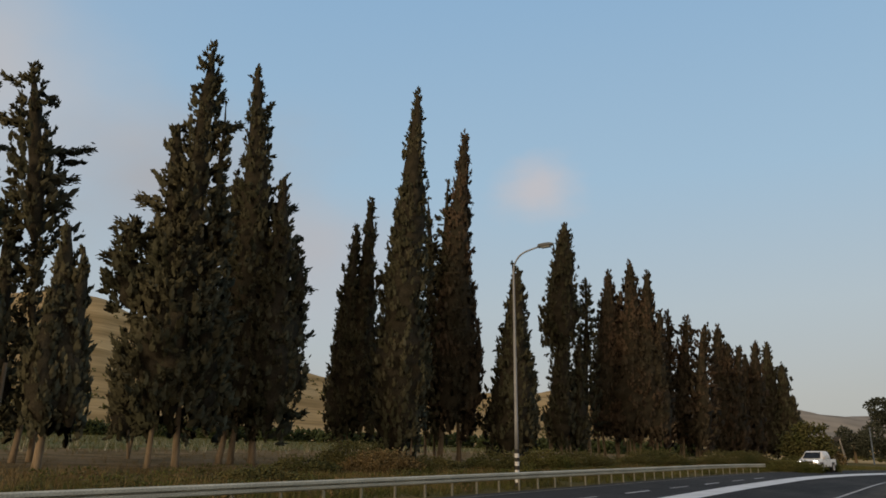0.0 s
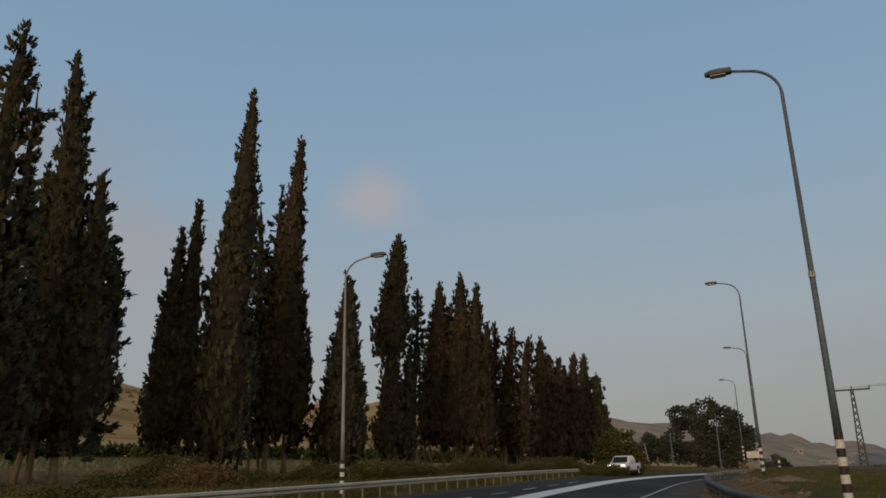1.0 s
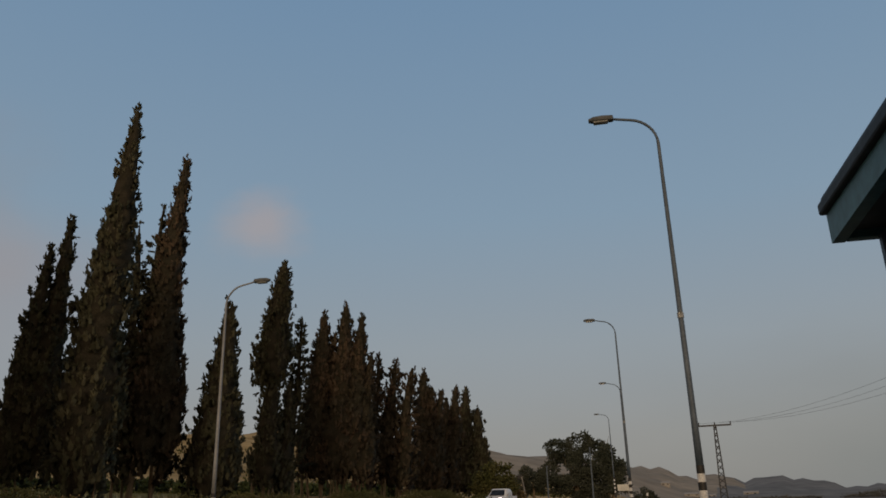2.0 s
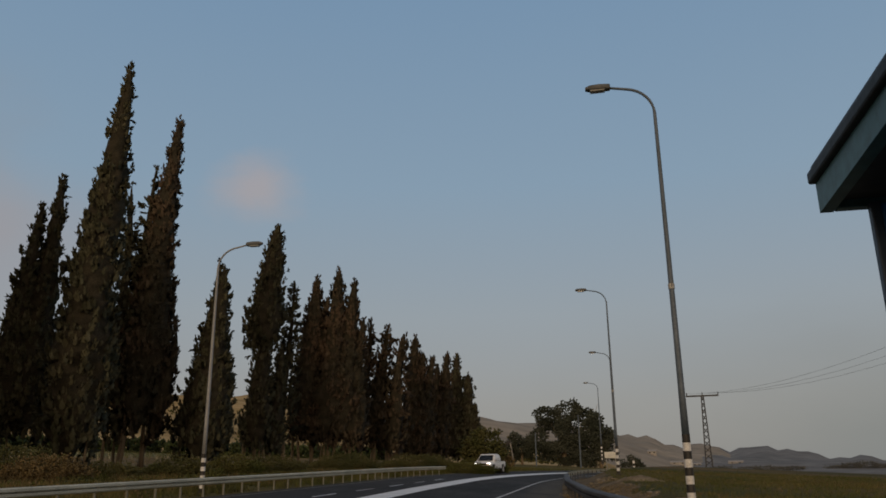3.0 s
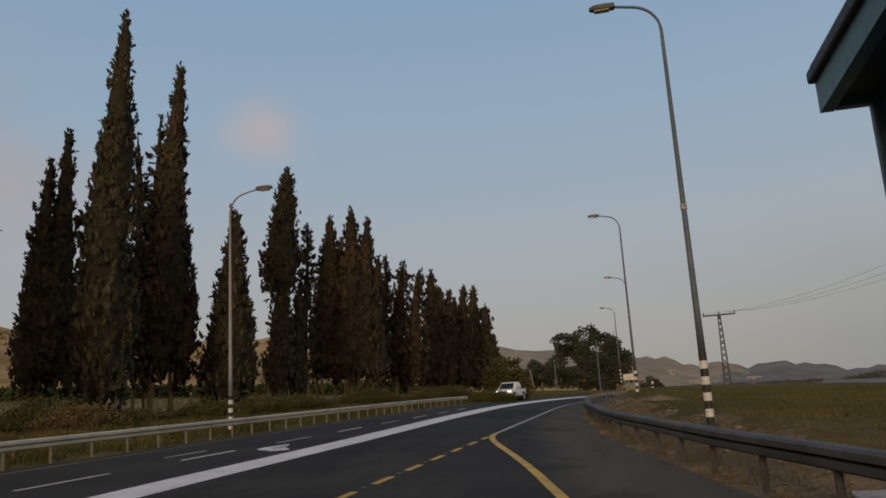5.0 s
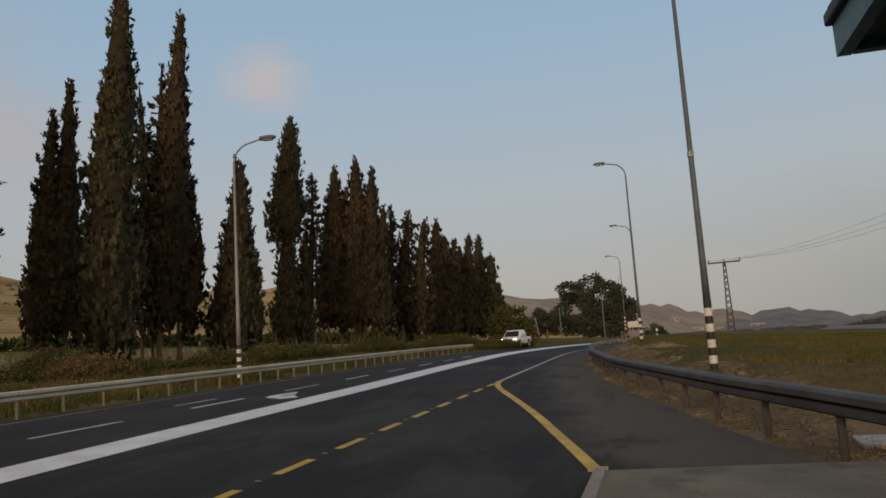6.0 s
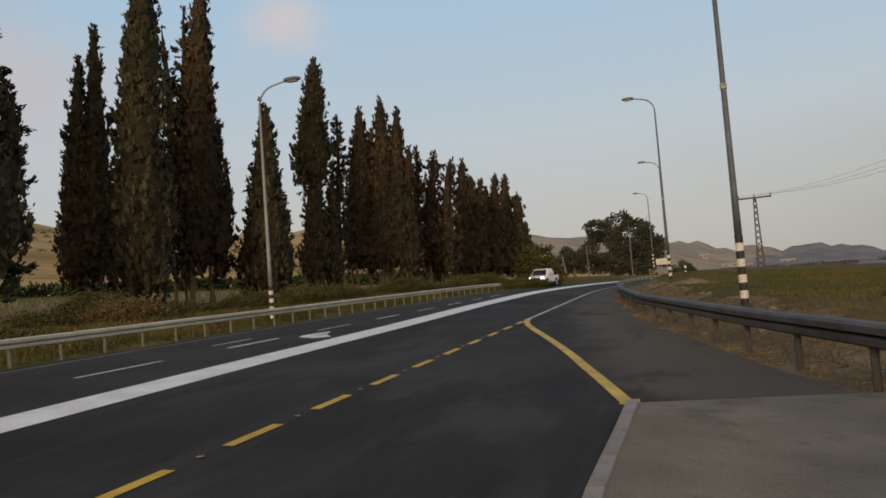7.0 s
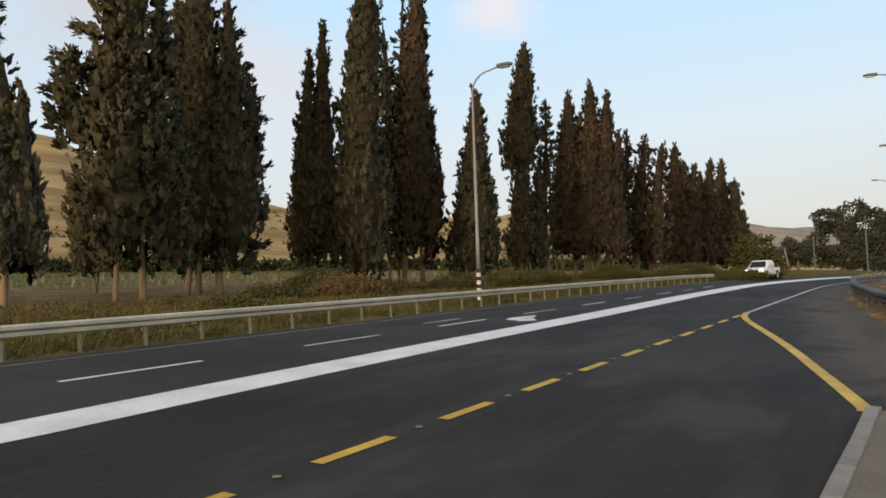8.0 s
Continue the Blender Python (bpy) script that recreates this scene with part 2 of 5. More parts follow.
M_CROP = surface("green_crop_strip", (0.070, 0.088, 0.032), (0.165, 0.150, 0.075), 0.35, 0.95, 0.8, 3, coords="Position", spec=0.03)
M_BUSH = surface("bush_foliage", (0.062, 0.072, 0.026), (0.112, 0.105, 0.042), 0.6, 0.85, 0.2, 8, island=0.25, spec=0.15, coords="Position")
M_GRASS = surface("verge_grass", (0.060, 0.076, 0.022), (0.118, 0.113, 0.041), 0.35, 0.9, 0.2, 10, island=0.4, spec=0.1, coords="Position")
M_DRY = surface("dry_grass", (0.115, 0.086, 0.040), (0.195, 0.148, 0.074), 0.4, 0.9, 0.2, 10, island=0.35, spec=0.1, coords="Position")
M_STRAW = surface("bleached_straw", (0.22, 0.172, 0.10), (0.36, 0.29, 0.18), 0.6, 0.9, 0.1, 10, island=0.35, spec=0.1, coords="Position")
M_VERGE = surface("verge_soil", (0.078, 0.076, 0.027), (0.145, 0.112, 0.050), 0.25, 0.95, 0.8, 5, coords="Position", spec=0.03)
M_FIELD = surface("ploughed_field", (0.098, 0.075, 0.035), (0.186, 0.137, 0.074), 0.42, 0.95, 0.9, 4, coords="Position", stretch=(1, 1, 1), spec=0.03)
M_HILL = surface("dry_hillside", (0.23, 0.158, 0.066), (0.43, 0.31, 0.15), 0.016, 0.95, 0.5, 0.12, coords="Position", stretch=(0.6, 0.6, 9), spec=0.03)
# distance haze is mixed into these two ground colours, not into the air
M_FARHILL = surface("haze_tinted_hills", (0.235, 0.208, 0.168), (0.30, 0.258, 0.202), 0.004, 0.95, 0.3, 0.03, coords="Position", spec=0.03)
M_FARDARK = surface("haze_tinted_ridge", (0.145, 0.150, 0.150), (0.205, 0.203, 0.198), 0.005, 0.95, 0.3, 0.03, coords="Position", spec=0.03)
M_RFIELD = surface("stubble_field", (0.048, 0.056, 0.020), (0.135, 0.092, 0.044), 0.06, 0.95, 0.8, 1.5, coords="Position", spec=0.03)
M_DIRT = surface("roadside_dirt", (0.105, 0.082, 0.052), (0.175, 0.136, 0.088), 0.5, 0.95, 0.8, 8, coords="Position", spec=0.03)
M_EARTH = surface("pale_dry_earth", (0.15, 0.118, 0.078), (0.27, 0.215, 0.145), 0.9, 0.95, 0.8, 7, coords="Position", spec=0.03)
M_HEDGE = surface("hedge_foliage", (0.030, 0.044, 0.016), (0.048, 0.062, 0.024), 0.5, 0.85, 0.2, 8, island=0.3, spec=0.15, coords="Position")
M_TEAL = surface("teal_painted_steel", (0.05, 0.13, 0.135), (0.068, 0.16, 0.165), 2, 0.45, 0.05, 30)
M_ROOFDARK = surface("dark_roof_edge", (0.028, 0.035, 0.038), (0.04, 0.048, 0.05), 2, 0.6, 0.1, 30)
M_FRAME = surface("slate_blue_frame", (0.042, 0.066, 0.098), (0.058, 0.085, 0.12), 2, 0.45, 0.03, 30)
M_BLUE = surface("blue_shelter_panel", (0.02, 0.11, 0.29), (0.034, 0.15, 0.37), 1.5, 0.35, 0.03, 30)
M_CARWHITE = surface("white_car_paint", (0.74, 0.735, 0.71), (0.80, 0.795, 0.77), 1.5, 0.3, 0.0, 30, spec=0.5)
M_CARDARK = surface("black_car_plastic", (0.018, 0.018, 0.02), (0.03, 0.03, 0.032), 3, 0.55, 0.05, 40)
M_CARGLASS = surface("tinted_car_glass", (0.015, 0.017, 0.02), (0.022, 0.024, 0.028), 2, 0.06, 0.0, 20, spec=0.6)
M_TYRE = surface("tyre_rubber", (0.022, 0.022, 0.022), (0.035, 0.035, 0.035), 5, 0.85, 0.3, 40)
M_RIM = surface("alloy_rim", (0.42, 0.42, 0.43), (0.55, 0.55, 0.56), 5, 0.35, 0.0, 40, metal=0.8)
M_LIGHT = glow("lit_headlamp", (1.0, 0.96, 0.88), 6.0)
M_STONE = surface("pale_limestone", (0.15, 0.132, 0.105), (0.23, 0.20, 0.16), 2, 0.95, 0.7, 14)
M_PLASTER = surface("pale_wall_plaster", (0.26, 0.25, 0.235), (0.34, 0.325, 0.30), 0.6, 0.9, 0.2, 5)


# ---- building helpers ----
def link_mesh(name, verts, faces, material, parent=None, label="", smooth=False):
    me = bpy.data.meshes.new(name)
    me.from_pydata([tuple(v) for v in verts], [], [tuple(f) for f in faces])
    for m in material if isinstance(material, (list, tuple)) else [material]:
        me.materials.append(m)
    if smooth:
        me.polygons.foreach_set("use_smooth", [True] * len(me.polygons))
    me.update()
    ob = new(name, me)
    if parent is not None:
        ob.parent = parent
    if label:
        ob["label"] = label
    return ob


def part(name, bm, material, parent=None, label="", smooth=False):
    me = bpy.data.meshes.new(name)
    bmesh.ops.recalc_face_normals(bm, faces=bm.faces)
    bm.to_mesh(me)
    bm.free()
    me.materials.append(material)
    if smooth:
        me.polygons.foreach_set("use_smooth", [True] * len(me.polygons))
    ob = new(name, me)
    if parent is not None:
        ob.parent = parent
    if label:
        ob["label"] = label
    return ob


def add_box(bm, x0, x1, y0, y1, z0, z1, bevel=0.0, m=None):
    made = bmesh.ops.create_cube(bm, size=1.0)["verts"]
    for v in made:
        v.co = Vector(((x0 + x1) / 2 + v.co.x * (x1 - x0), (y0 + y1) / 2 + v.co.y * (y1 - y0), (z0 + z1) / 2 + v.co.z * (z1 - z0)))
    if m is not None:
        bmesh.ops.transform(bm, matrix=m, verts=made)
    if bevel:
        edges = list({e for v in made for e in v.link_edges})
        bmesh.ops.bevel(bm, geom=edges, offset=bevel, segments=2, affect="EDGES", profile=0.5)
    return bm


def box(*size, bevel=0.0, m=None):
    return add_box(bmesh.new(), *size, bevel=bevel, m=m)


def add_tube(bm, path, radii, sides=10, cap=True):
    """A round bar along a path of points, with a radius at each."""
    path = [Vector(p) for p in path]
    rings = []
    for k, p in enumerate(path):
        way = (path[min(k + 1, len(path) - 1)] - path[max(k - 1, 0)]).normalized()
        side = way.cross(Vector((0, 0, 1)) if abs(way.z) < 0.95 else Vector((1, 0, 0))).normalized()
        up = side.cross(way)
        r = radii[k] if isinstance(radii, (list, tuple)) else radii
        rings.append([bm.verts.new(p + (side * math.cos(a) + up * math.sin(a)) * r) for a in (2 * math.pi * j / sides for j in range(sides))])
    for a, b in zip(rings, rings[1:]):
        for j in range(sides):
            bm.faces.new((a[j], a[(j + 1) % sides], b[(j + 1) % sides], b[j]))
    if cap:
        bm.faces.new(rings[0][::-1])
        bm.faces.new(rings[-1])
    return bm


def tube(path, radii, sides=10):
    return add_tube(bmesh.new(), path, radii, sides)


def thing(name, m, label, category, group="", kind=""):
    ob = new(name)
    ob.matrix_basis = m
    ob.empty_display_size = 0.3
    return tagged(ob, label, category, group, kind)


# ---- the lie of the land ----
UX, UY = 0.555, 0.832          # along the road
BEND = 0.0032                  # the road bends to the right from 52 m on


def plane_z(x, y):
    return -0.028 * x + 0.048 * y


def bend(s):
    return BEND * np.maximum(s - 52.0, 0.0) ** 2


def road_xy(s, d):
    """s metres along the road, d metres to the right of the line through the camera's foot."""
    d = d + bend(s)
    return s * UX + d * UY, s * UY - d * UX


def spot(s, d, up=0.0):
    x, y = road_xy(s, d)
    return Vector((x, y, plane_z(x, y) + up))


def smooth(a, b, v):
    k = np.clip((np.asarray(v, float) - a) / (b - a), 0, 1)
    return k * k * (3 - 2 * k)


RAIL_S = [-30, -6, 2, 8, 12, 16, 21, 26, 29, 40, 56, 71, 100, 140]
RAIL_D = [12, 7.2, 5.3, 3.75, 2.66, 1.68, 0.75, -0.25, -0.72, -1.9, -2.75, -3.2, -3.4, -3.4]


def rail_d(s):
    return np.interp(s, RAIL_S, RAIL_D)


def berm(s, d):
    """The field behind the right-hand barrier lies higher than the road."""
    over = d - bend(s) - rail_d(s)
    return smooth(0.25, 3.0, over) * (0.74 + 0.004 * np.clip(s - 16, 0, 120)) * smooth(13, 19.5, s)


def crest(az):
    """Height of the skyline in degrees, with a tree-rough ridge beyond the plain."""
    jagged = smooth(35, 37, az) * (1 - smooth(58, 62, az)) * (0.13 * np.sin(az * 1.9 + 0.6) + 0.10 * np.sin(az * 4.3) + 0.08 * np.sin(az * 9.1 + 1))
    return jagged + np.interp(az, [-180, -60, -27, -23.5, -22, -11, -8, 3, 9, 25, 29, 34.5, 36, 38.7, 42, 44.6, 47, 48.5, 52, 60, 90, 180],
                     [2, 8, 10.8, 10.5, 9.9, 7.1, 6.35, 5.5, 5.35, 3.96, 3.35, 3.08, 2.9, 2.2, 1.7, 1.83, 1.3, 1.1, 0.7, 0.6, 1.0, 2])


def ground_z(x, y):
    x, y = np.asarray(x, float), np.asarray(y, float)
    r, az = np.hypot(x, y), np.degrees(np.arctan2(x, y))
    s, d0 = x * UX + y * UY, x * UY - y * UX
    near = plane_z(x, y) + berm(s, d0)
    corridor = smooth(-15.2, -14.6, d0 - bend(s)) * (1 - smooth(-0.6, 0.0, d0 - bend(s) - rail_d(s))) * (1 - smooth(125, 140, r))
    near = near - 0.08 * corridor
    right = smooth(31, 41, az)
    r0 = 150 - 45 * right
    x0, y0 = np.sin(np.radians(az)) * r0, np.cos(np.radians(az)) * r0
    z0 = plane_z(x0, y0) + berm(x0 * UX + y0 * UY, x0 * UY - y0 * UX)
    rc = np.interp(az, [-180, -40, 5, 22, 30, 40, 180], [600, 600, 700, 1300, 1700, 2600, 2600])
    zc = 1.9 + rc * np.tan(np.radians(crest(az)))
    k = np.clip((r - r0) / (rc - r0), 0, 1)
    left_far = z0 + (zc - z0) * (0.35 * k + 0.65 * k * k * (3 - 2 * k))
    low = 1.9 + 190 * np.tan(np.radians(-1.6))
    k1 = smooth(105, 190, r)
    k2 = np.clip((r - 190) / (2600 - 190), 0, 1)
    mid = 1.9 + r * np.tan(np.radians(-1.6 + 2.3 * np.clip((r - 190) / 700, 0, 1)))
    right_far = z0 * (1 - k1) + mid * k1
    right_far = right_far + (zc - right_far) * smooth(1500, 2600, r)
    far = left_far * (1 - right) + right_far * right
    far = np.where(r > rc, zc - (r - rc) * 0.05, far)
    rough = smooth(160, 500, r) * (1 - smooth(0.85, 1.0, k) * 0.6)
    far = far + rough * np.minimum(r * 0.012, 14) * (np.sin(x * 0.021 + 1.3 * np.sin(y * 0.013)) * np.sin(y * 0.017 + x * 0.006)) * np.minimum(1, crest(az) / 5)
    return np.where(r < r0, near, far)


def gz(x, y):
    return float(ground_z(x, y))


def ground_sheet():
    rings = np.concatenate([[0.3], np.arange(1.0, 40, 1.0), np.geomspace(40, 4500, 95)])
    az = np.radians(np.concatenate([np.arange(-180, -36, 4.0), np.arange(-36, 60, 0.6), np.arange(60, 180, 4.0)]))
    rr, aa = np.meshgrid(rings, az, indexing="ij")
    x, y = rr * np.sin(aa), rr * np.cos(aa)
    z = ground_z(x, y)
    na = len(az)
    verts = np.stack([x, y, z], -1).reshape(-1, 3)
    idx = np.arange(len(rings) * na).reshape(len(rings), na)
    a, b = idx[:-1], np.roll(idx[:-1], -1, axis=1)
    c, e = np.roll(idx[1:], -1, axis=1), idx[1:]
    quads = np.stack([a, e, c, b], -1).reshape(-1, 4)
    hub = len(verts)
    verts = np.vstack([verts, [[0, 0, float(ground_z(0.0, 0.0))]]])
    faces = quads.tolist() + [[hub, int(idx[0, j]), int(idx[0, (j + 1) % na])] for j in range(na)]
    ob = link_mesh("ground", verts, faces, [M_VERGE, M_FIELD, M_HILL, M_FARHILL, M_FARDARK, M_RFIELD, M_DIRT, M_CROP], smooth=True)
    mid = verts[quads].mean(1)
    mx, my = mid[:, 0], mid[:, 1]
    r, az2 = np.hypot(mx, my), np.degrees(np.arctan2(mx, my))
    s, d = mx * UX + my * UY, mx * UY - my * UX
    jig = 3 * np.sin(mx * 0.7) * np.sin(my * 0.9)
    slot = np.zeros(len(quads), int)
    slot[d < -31 + jig] = 1
    slot[(d < -56 + jig) & (d > -150)] = 7
    slot[(d < -20) & (r > 150 + jig)] = 2
    slot[(r > 150) & (az2 > -10) & (az2 < 42)] = 2
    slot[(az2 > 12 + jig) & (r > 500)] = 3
    over = d - bend(s) - rail_d(s)
    slot[(over > 0) & (r < 115)] = 5
    slot[(over > -0.6) & (over < 2.6 + 0.35 * jig) & (r < 115)] = 6
    slot[(az2 >= 38) & (r >= 115) & (r < 430)] = 5
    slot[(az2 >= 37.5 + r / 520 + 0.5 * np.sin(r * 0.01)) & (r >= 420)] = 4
    me = ob.data
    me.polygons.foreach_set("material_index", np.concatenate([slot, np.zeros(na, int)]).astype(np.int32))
    return tagged(ob, "dry evening land with verge, fields and bare hills", "ground", kind="structure")


ground_sheet()


# ---- road ----
def strip(name, s_list, left, right, up, material, label="", cols=1, parent=None):
    verts, faces = [], []
    for s in s_list:
        a, b = left(s), right(s)
        for j in range(cols + 1):
            verts.append(spot(s, a + (b - a) * j / cols, up))
    for i in range(len(s_list) - 1):
        for j in range(cols):
            k = i * (cols + 1) + j
            faces.append((k, k + 1, k + cols + 2, k + cols + 1))
    return link_mesh(name, verts, faces, material, parent, label)


S_ALL = [float(v) for v in np.concatenate([np.arange(-60, 0, 4), np.arange(0, 60, 1.0), np.arange(60, 136, 2.0)])]
road = tagged(strip("road", S_ALL, lambda s: -14.35, lambda s: -0.62 if s < 10.9 else float(rail_d(s)) - 0.25, 0.0, M_ASPHALT, cols=36),
              "dark grey asphalt two-way road with painted lines", "road", kind="structure")
dust = road.data.attributes.new("dust", "FLOAT", "POINT")
for k, v in enumerate(road.data.vertices):
    s, d = v.co.x * UX + v.co.y * UY, v.co.x * UY - v.co.y * UX
    d -= float(bend(s))
    apron = float(smooth(-1.6, 0.6, d - float(np.interp(s, [10, 14, 20, 28, 40, 60], [-0.2, -0.5, -1.3, -2.6, -3.6, -4.0])))) * float(smooth(10.5, 11.5, s))
    verge = 1 - float(smooth(-14.35, -13.9, d))
    dust.data[k].value = 0.85 * apron + 0.45 * verge


tagged(strip("far_lanes", S_ALL, lambda s: -14.1, lambda s: -9.0, 0.004, M_OLDROAD, cols=4), "older paler grey asphalt of the far lanes", "road", kind="structure")


def painted(name, s_list, d_mid, width, material, label, up=0.008):
    half = width if callable(width) else (lambda s: width)
    mid = d_mid if callable(d_mid) else (lambda s: d_mid)
    ob = strip(name, s_list, lambda s: mid(s) - half(s) / 2, lambda s: mid(s) + half(s) / 2, up, material, cols=1)
    return tagged(ob, label, "road marking", kind="structure")


painted("centre_band", S_ALL, lambda s: float(np.interp(s, [5, 8, 15, 25, 40, 57], [-8.54, -8.68, -8.88, -9.0, -9.40, -9.46])), lambda s: float(np.interp(s, [20, 60, 90], [0.93, 1.35, 1.6])), M_WHITE, "broad solid white band painted along the road", 0.009)
painted("left_edge_line", S_ALL, -13.82, 0.10, M_EDGE, "thin dusty worn edge line beside the verge")
painted("right_edge_line", [28.4 + 1.5 * k for k in range(70)], -4.74, 0.14, M_WORN, "thin pale edge line along the road")
BAY_S = [10.9, 11.6, 12.3, 13.4, 14.6, 16.4, 18.2, 20.0, 22.0, 23.6, 25.2, 26.2, 27.0, 27.8, 28.6]
BAY_D = [-0.56, -0.72, -0.88, -1.14, -1.43, -1.85, -2.3, -2.78, -3.33, -3.78, -4.20, -4.42, -4.57, -4.67, -4.73]
painted("bus_bay_line", BAY_S, lambda s: float(np.interp(s, BAY_S, BAY_D)), 0.21, M_YELLOW, "solid yellow line closing the bus bay", 0.011)
painted("bay_line_end", [10.72, 10.85, 11.0, 11.15], -0.53, 0.26, M_YELLOW, "yellow paint smear where the bay line meets the kerb", 0.012)
for k in range(-5, 10):
    s0 = 5.52 + 2.28 * k
    dash = painted("bay_dash", [s0, s0 + 0.6, s0 + 1.22], -4.81 + 0.008 * max(k, 0), 0.15, M_YELLOW, "short yellow dash along the bus bay")
    dash["group"] = "yellow dashes"
    stud = thing("road_stud", Matrix.Translation(spot(s0 + 1.75, -4.8, 0.008)), "small pale reflecting road stud between the dashes", "road stud", "road studs")
    part("body", box(-0.04, 0.04, -0.03, 0.03, 0, 0.015, bevel=0.006), M_EDGE, stud)
for k in range(-3, 9):
    s0 = 7.25 + 5.72 * k
    dash = painted("lane_dash", [s0, s0 + 1.4, s0 + 2.85], -11.32, 0.12, M_WORN if k % 2 else M_WHITE, "white dash between the two far lanes")
    dash["group"] = "white lane dashes"
painted("turn_lane_line", [19.3, 20.4, 21.5], -12.2, 0.11, M_WORN, "short white line beside the lane dash")


def turn_arrow():
    """A painted turning arrow: bent shaft and head."""
    shape = [(23.9, -10.62), (23.9, -10.75), (22.5, -10.92), (21.9, -10.8), (21.65, -10.5), (21.65, -10.2), (21.3, -10.2), (21.95, -9.75), (22.65, -10.2), (22.2, -10.2), (22.2, -10.45), (22.5, -10.68)]
    verts = [spot(a, b, 0.009) for a, b in shape]
    bm = bmesh.new()
    vs = [bm.verts.new(v) for v in verts]
    f = bm.faces.new(vs)
    bmesh.ops.triangulate(bm, faces=[f])
    return tagged(part("turn_arrow", bm, M_WHITE), "white painted turning arrow on the asphalt", "road marking", kind="structure")


turn_arrow()

# ---- pavement and kerb ----
PAVE = 0.11


def kerb_d(s):
    """The kerb swings in a little towards its far end."""
    return float(np.interp(s, [0, 6.5, 8.5, 10.6], [-0.80, -0.715, -0.62, -0.545]))


def pavement():
    verts, faces = [], []
    ss = [-30.0, -20, -12, -6, -2, 0, 2, 4, 6, 8, 9.5, 10.6]
    for s in ss:
        for d in (kerb_d(s) + 0.15, 1.0, 2.6, float(rail_d(s)) + 0.6):
            end = 0.32 * (d + 0.395) if s == ss[-1] else 0.0
            verts.append(spot(s + end, d, PAVE - (0.05 if s == ss[-1] else 0)))
    for i in range(len(ss) - 1):
        for j in range(3):
            k = i * 4 + j
            faces.append((k, k + 1, k + 5, k + 4))
    top = len(verts)
    # front lip at the far end of the pad
    last = [(len(ss) - 1) * 4 + j for j in range(4)]
    verts += [Vector(verts[v]) - Vector((0, 0, 0.2)) for v in last]
    for j in range(3):
        faces.append((last[j], last[j + 1], top + j + 1, top + j))
    return tagged(link_mesh("pavement", verts, faces, M_CONCRETE), "dusty grey concrete pavement at the bus stop", "pavement", kind="structure")


pave = pavement()

# ---- crash barriers ----
W_SHAPE = [(0.0, 0.14), (0.03, 0.136), (0.080, 0.105), (0.085, 0.032), (-0.05, 0.024), (-0.05, -0.012), (0.085, -0.024), (0.082, -0.105), (0.03, -0.136), (0.0, -0.14)]


CAP = [(-0.17, 0.115), (-0.15, 0.136)]          # rolled-back top of the heavier beam


def beam(name, stops, side, height, material, parent, tall=1.0, cap=False):
    """A corrugated steel beam along stops of (s, d), its face turned to the road."""
    verts, faces = [], []
    shape = CAP + W_SHAPE if cap else W_SHAPE
    for s, d in stops:
        base = spot(s, d, height(s))
        ahead = (spot(s + 0.2, float(np.interp(s + 0.2, [a for a, b in stops], [b for a, b in stops])), 0) - spot(s - 0.2, float(np.interp(s - 0.2, [a for a, b in stops], [b for a, b in stops])), 0))
        ahead.z = 0
        ahead.normalize()
        out = Vector((ahead.y, -ahead.x, 0)) * side
        for o, h in shape:
            verts.append(base + out * o * tall + Vector((0, 0, h * tall)))
    n = len(shape)
    for i in range(len(stops) - 1):
        for j in range(n - 1):
            k = i * n + j
            faces.append((k, k + 1, k + n + 1, k + n))
    ob = link_mesh(name, verts, faces, material, parent)
    solid = ob.modifiers.new("sheet", "SOLIDIFY")
    solid.thickness = 0.006
    return ob


def barrier(label, stops, side, height, material, step, post_out, tall=1.0, first=0.4, wide=0.03, post_material=None, cap=False):
    s_first, s_last = stops[0][0], stops[-1][0]
    whole = thing("crash_barrier", Matrix.Identity(4), label, "crash barrier")
    xs, ds = [a for a, b in stops], [b for a, b in stops]
    run = [float(v) for v in np.arange(s_first, s_last, 1.4)] + [s_last]
    beam("beam", [(s, float(np.interp(s, xs, ds))) for s in run], side, height, material, whole, tall, cap)
    post = bmesh.new()
    for a, b, c, e in ((-wide, wide, -0.004, 0.004), (-wide, 0.006 - wide, -0.03, 0.03), (wide - 0.006, wide, -0.03, 0.03)):
        add_box(post, a, b, c, e, -0.95, 0.09)
    me = bpy.data.meshes.new("post")
    post.to_mesh(me)
    post.free()
    me.materials.append(post_material or material)
    s = s_first + first
    while s < s_last:
        ob = new("post", me)
        ob.parent = whole
        p = spot(s, float(np.interp(s, xs, ds)) - side * post_out, height(s))
        ob.matrix_basis = Matrix.Translation(p) @ pose(0, 0, 0, 0, 0, -33.7)
        s += step
    return whole


barrier("long galvanised steel crash barrier along the grass verge", [(-40, -14.75), (-10, -14.75), (30, -14.75), (64, -14.75), (68.5, -14.55)], 1, lambda s: 0.515, M_RAIL_CREAM, 1.634, 0.07, 0.93, 0.98, 0.028, M_POST)
# the rail past the bend; pale colour imitates light on its turned face
barrier("crash barrier following the road bend, coloured pale for its lit face", [(54.8, -2.69), (64.6, -3.0), (71, -3.2), (100, -3.4), (118, -3.4)], -1, lambda s: 0.58, M_RAIL_CREAM, 2.35, 0.08, 1.1, 0.4, 0.03, M_RAIL_GREY)
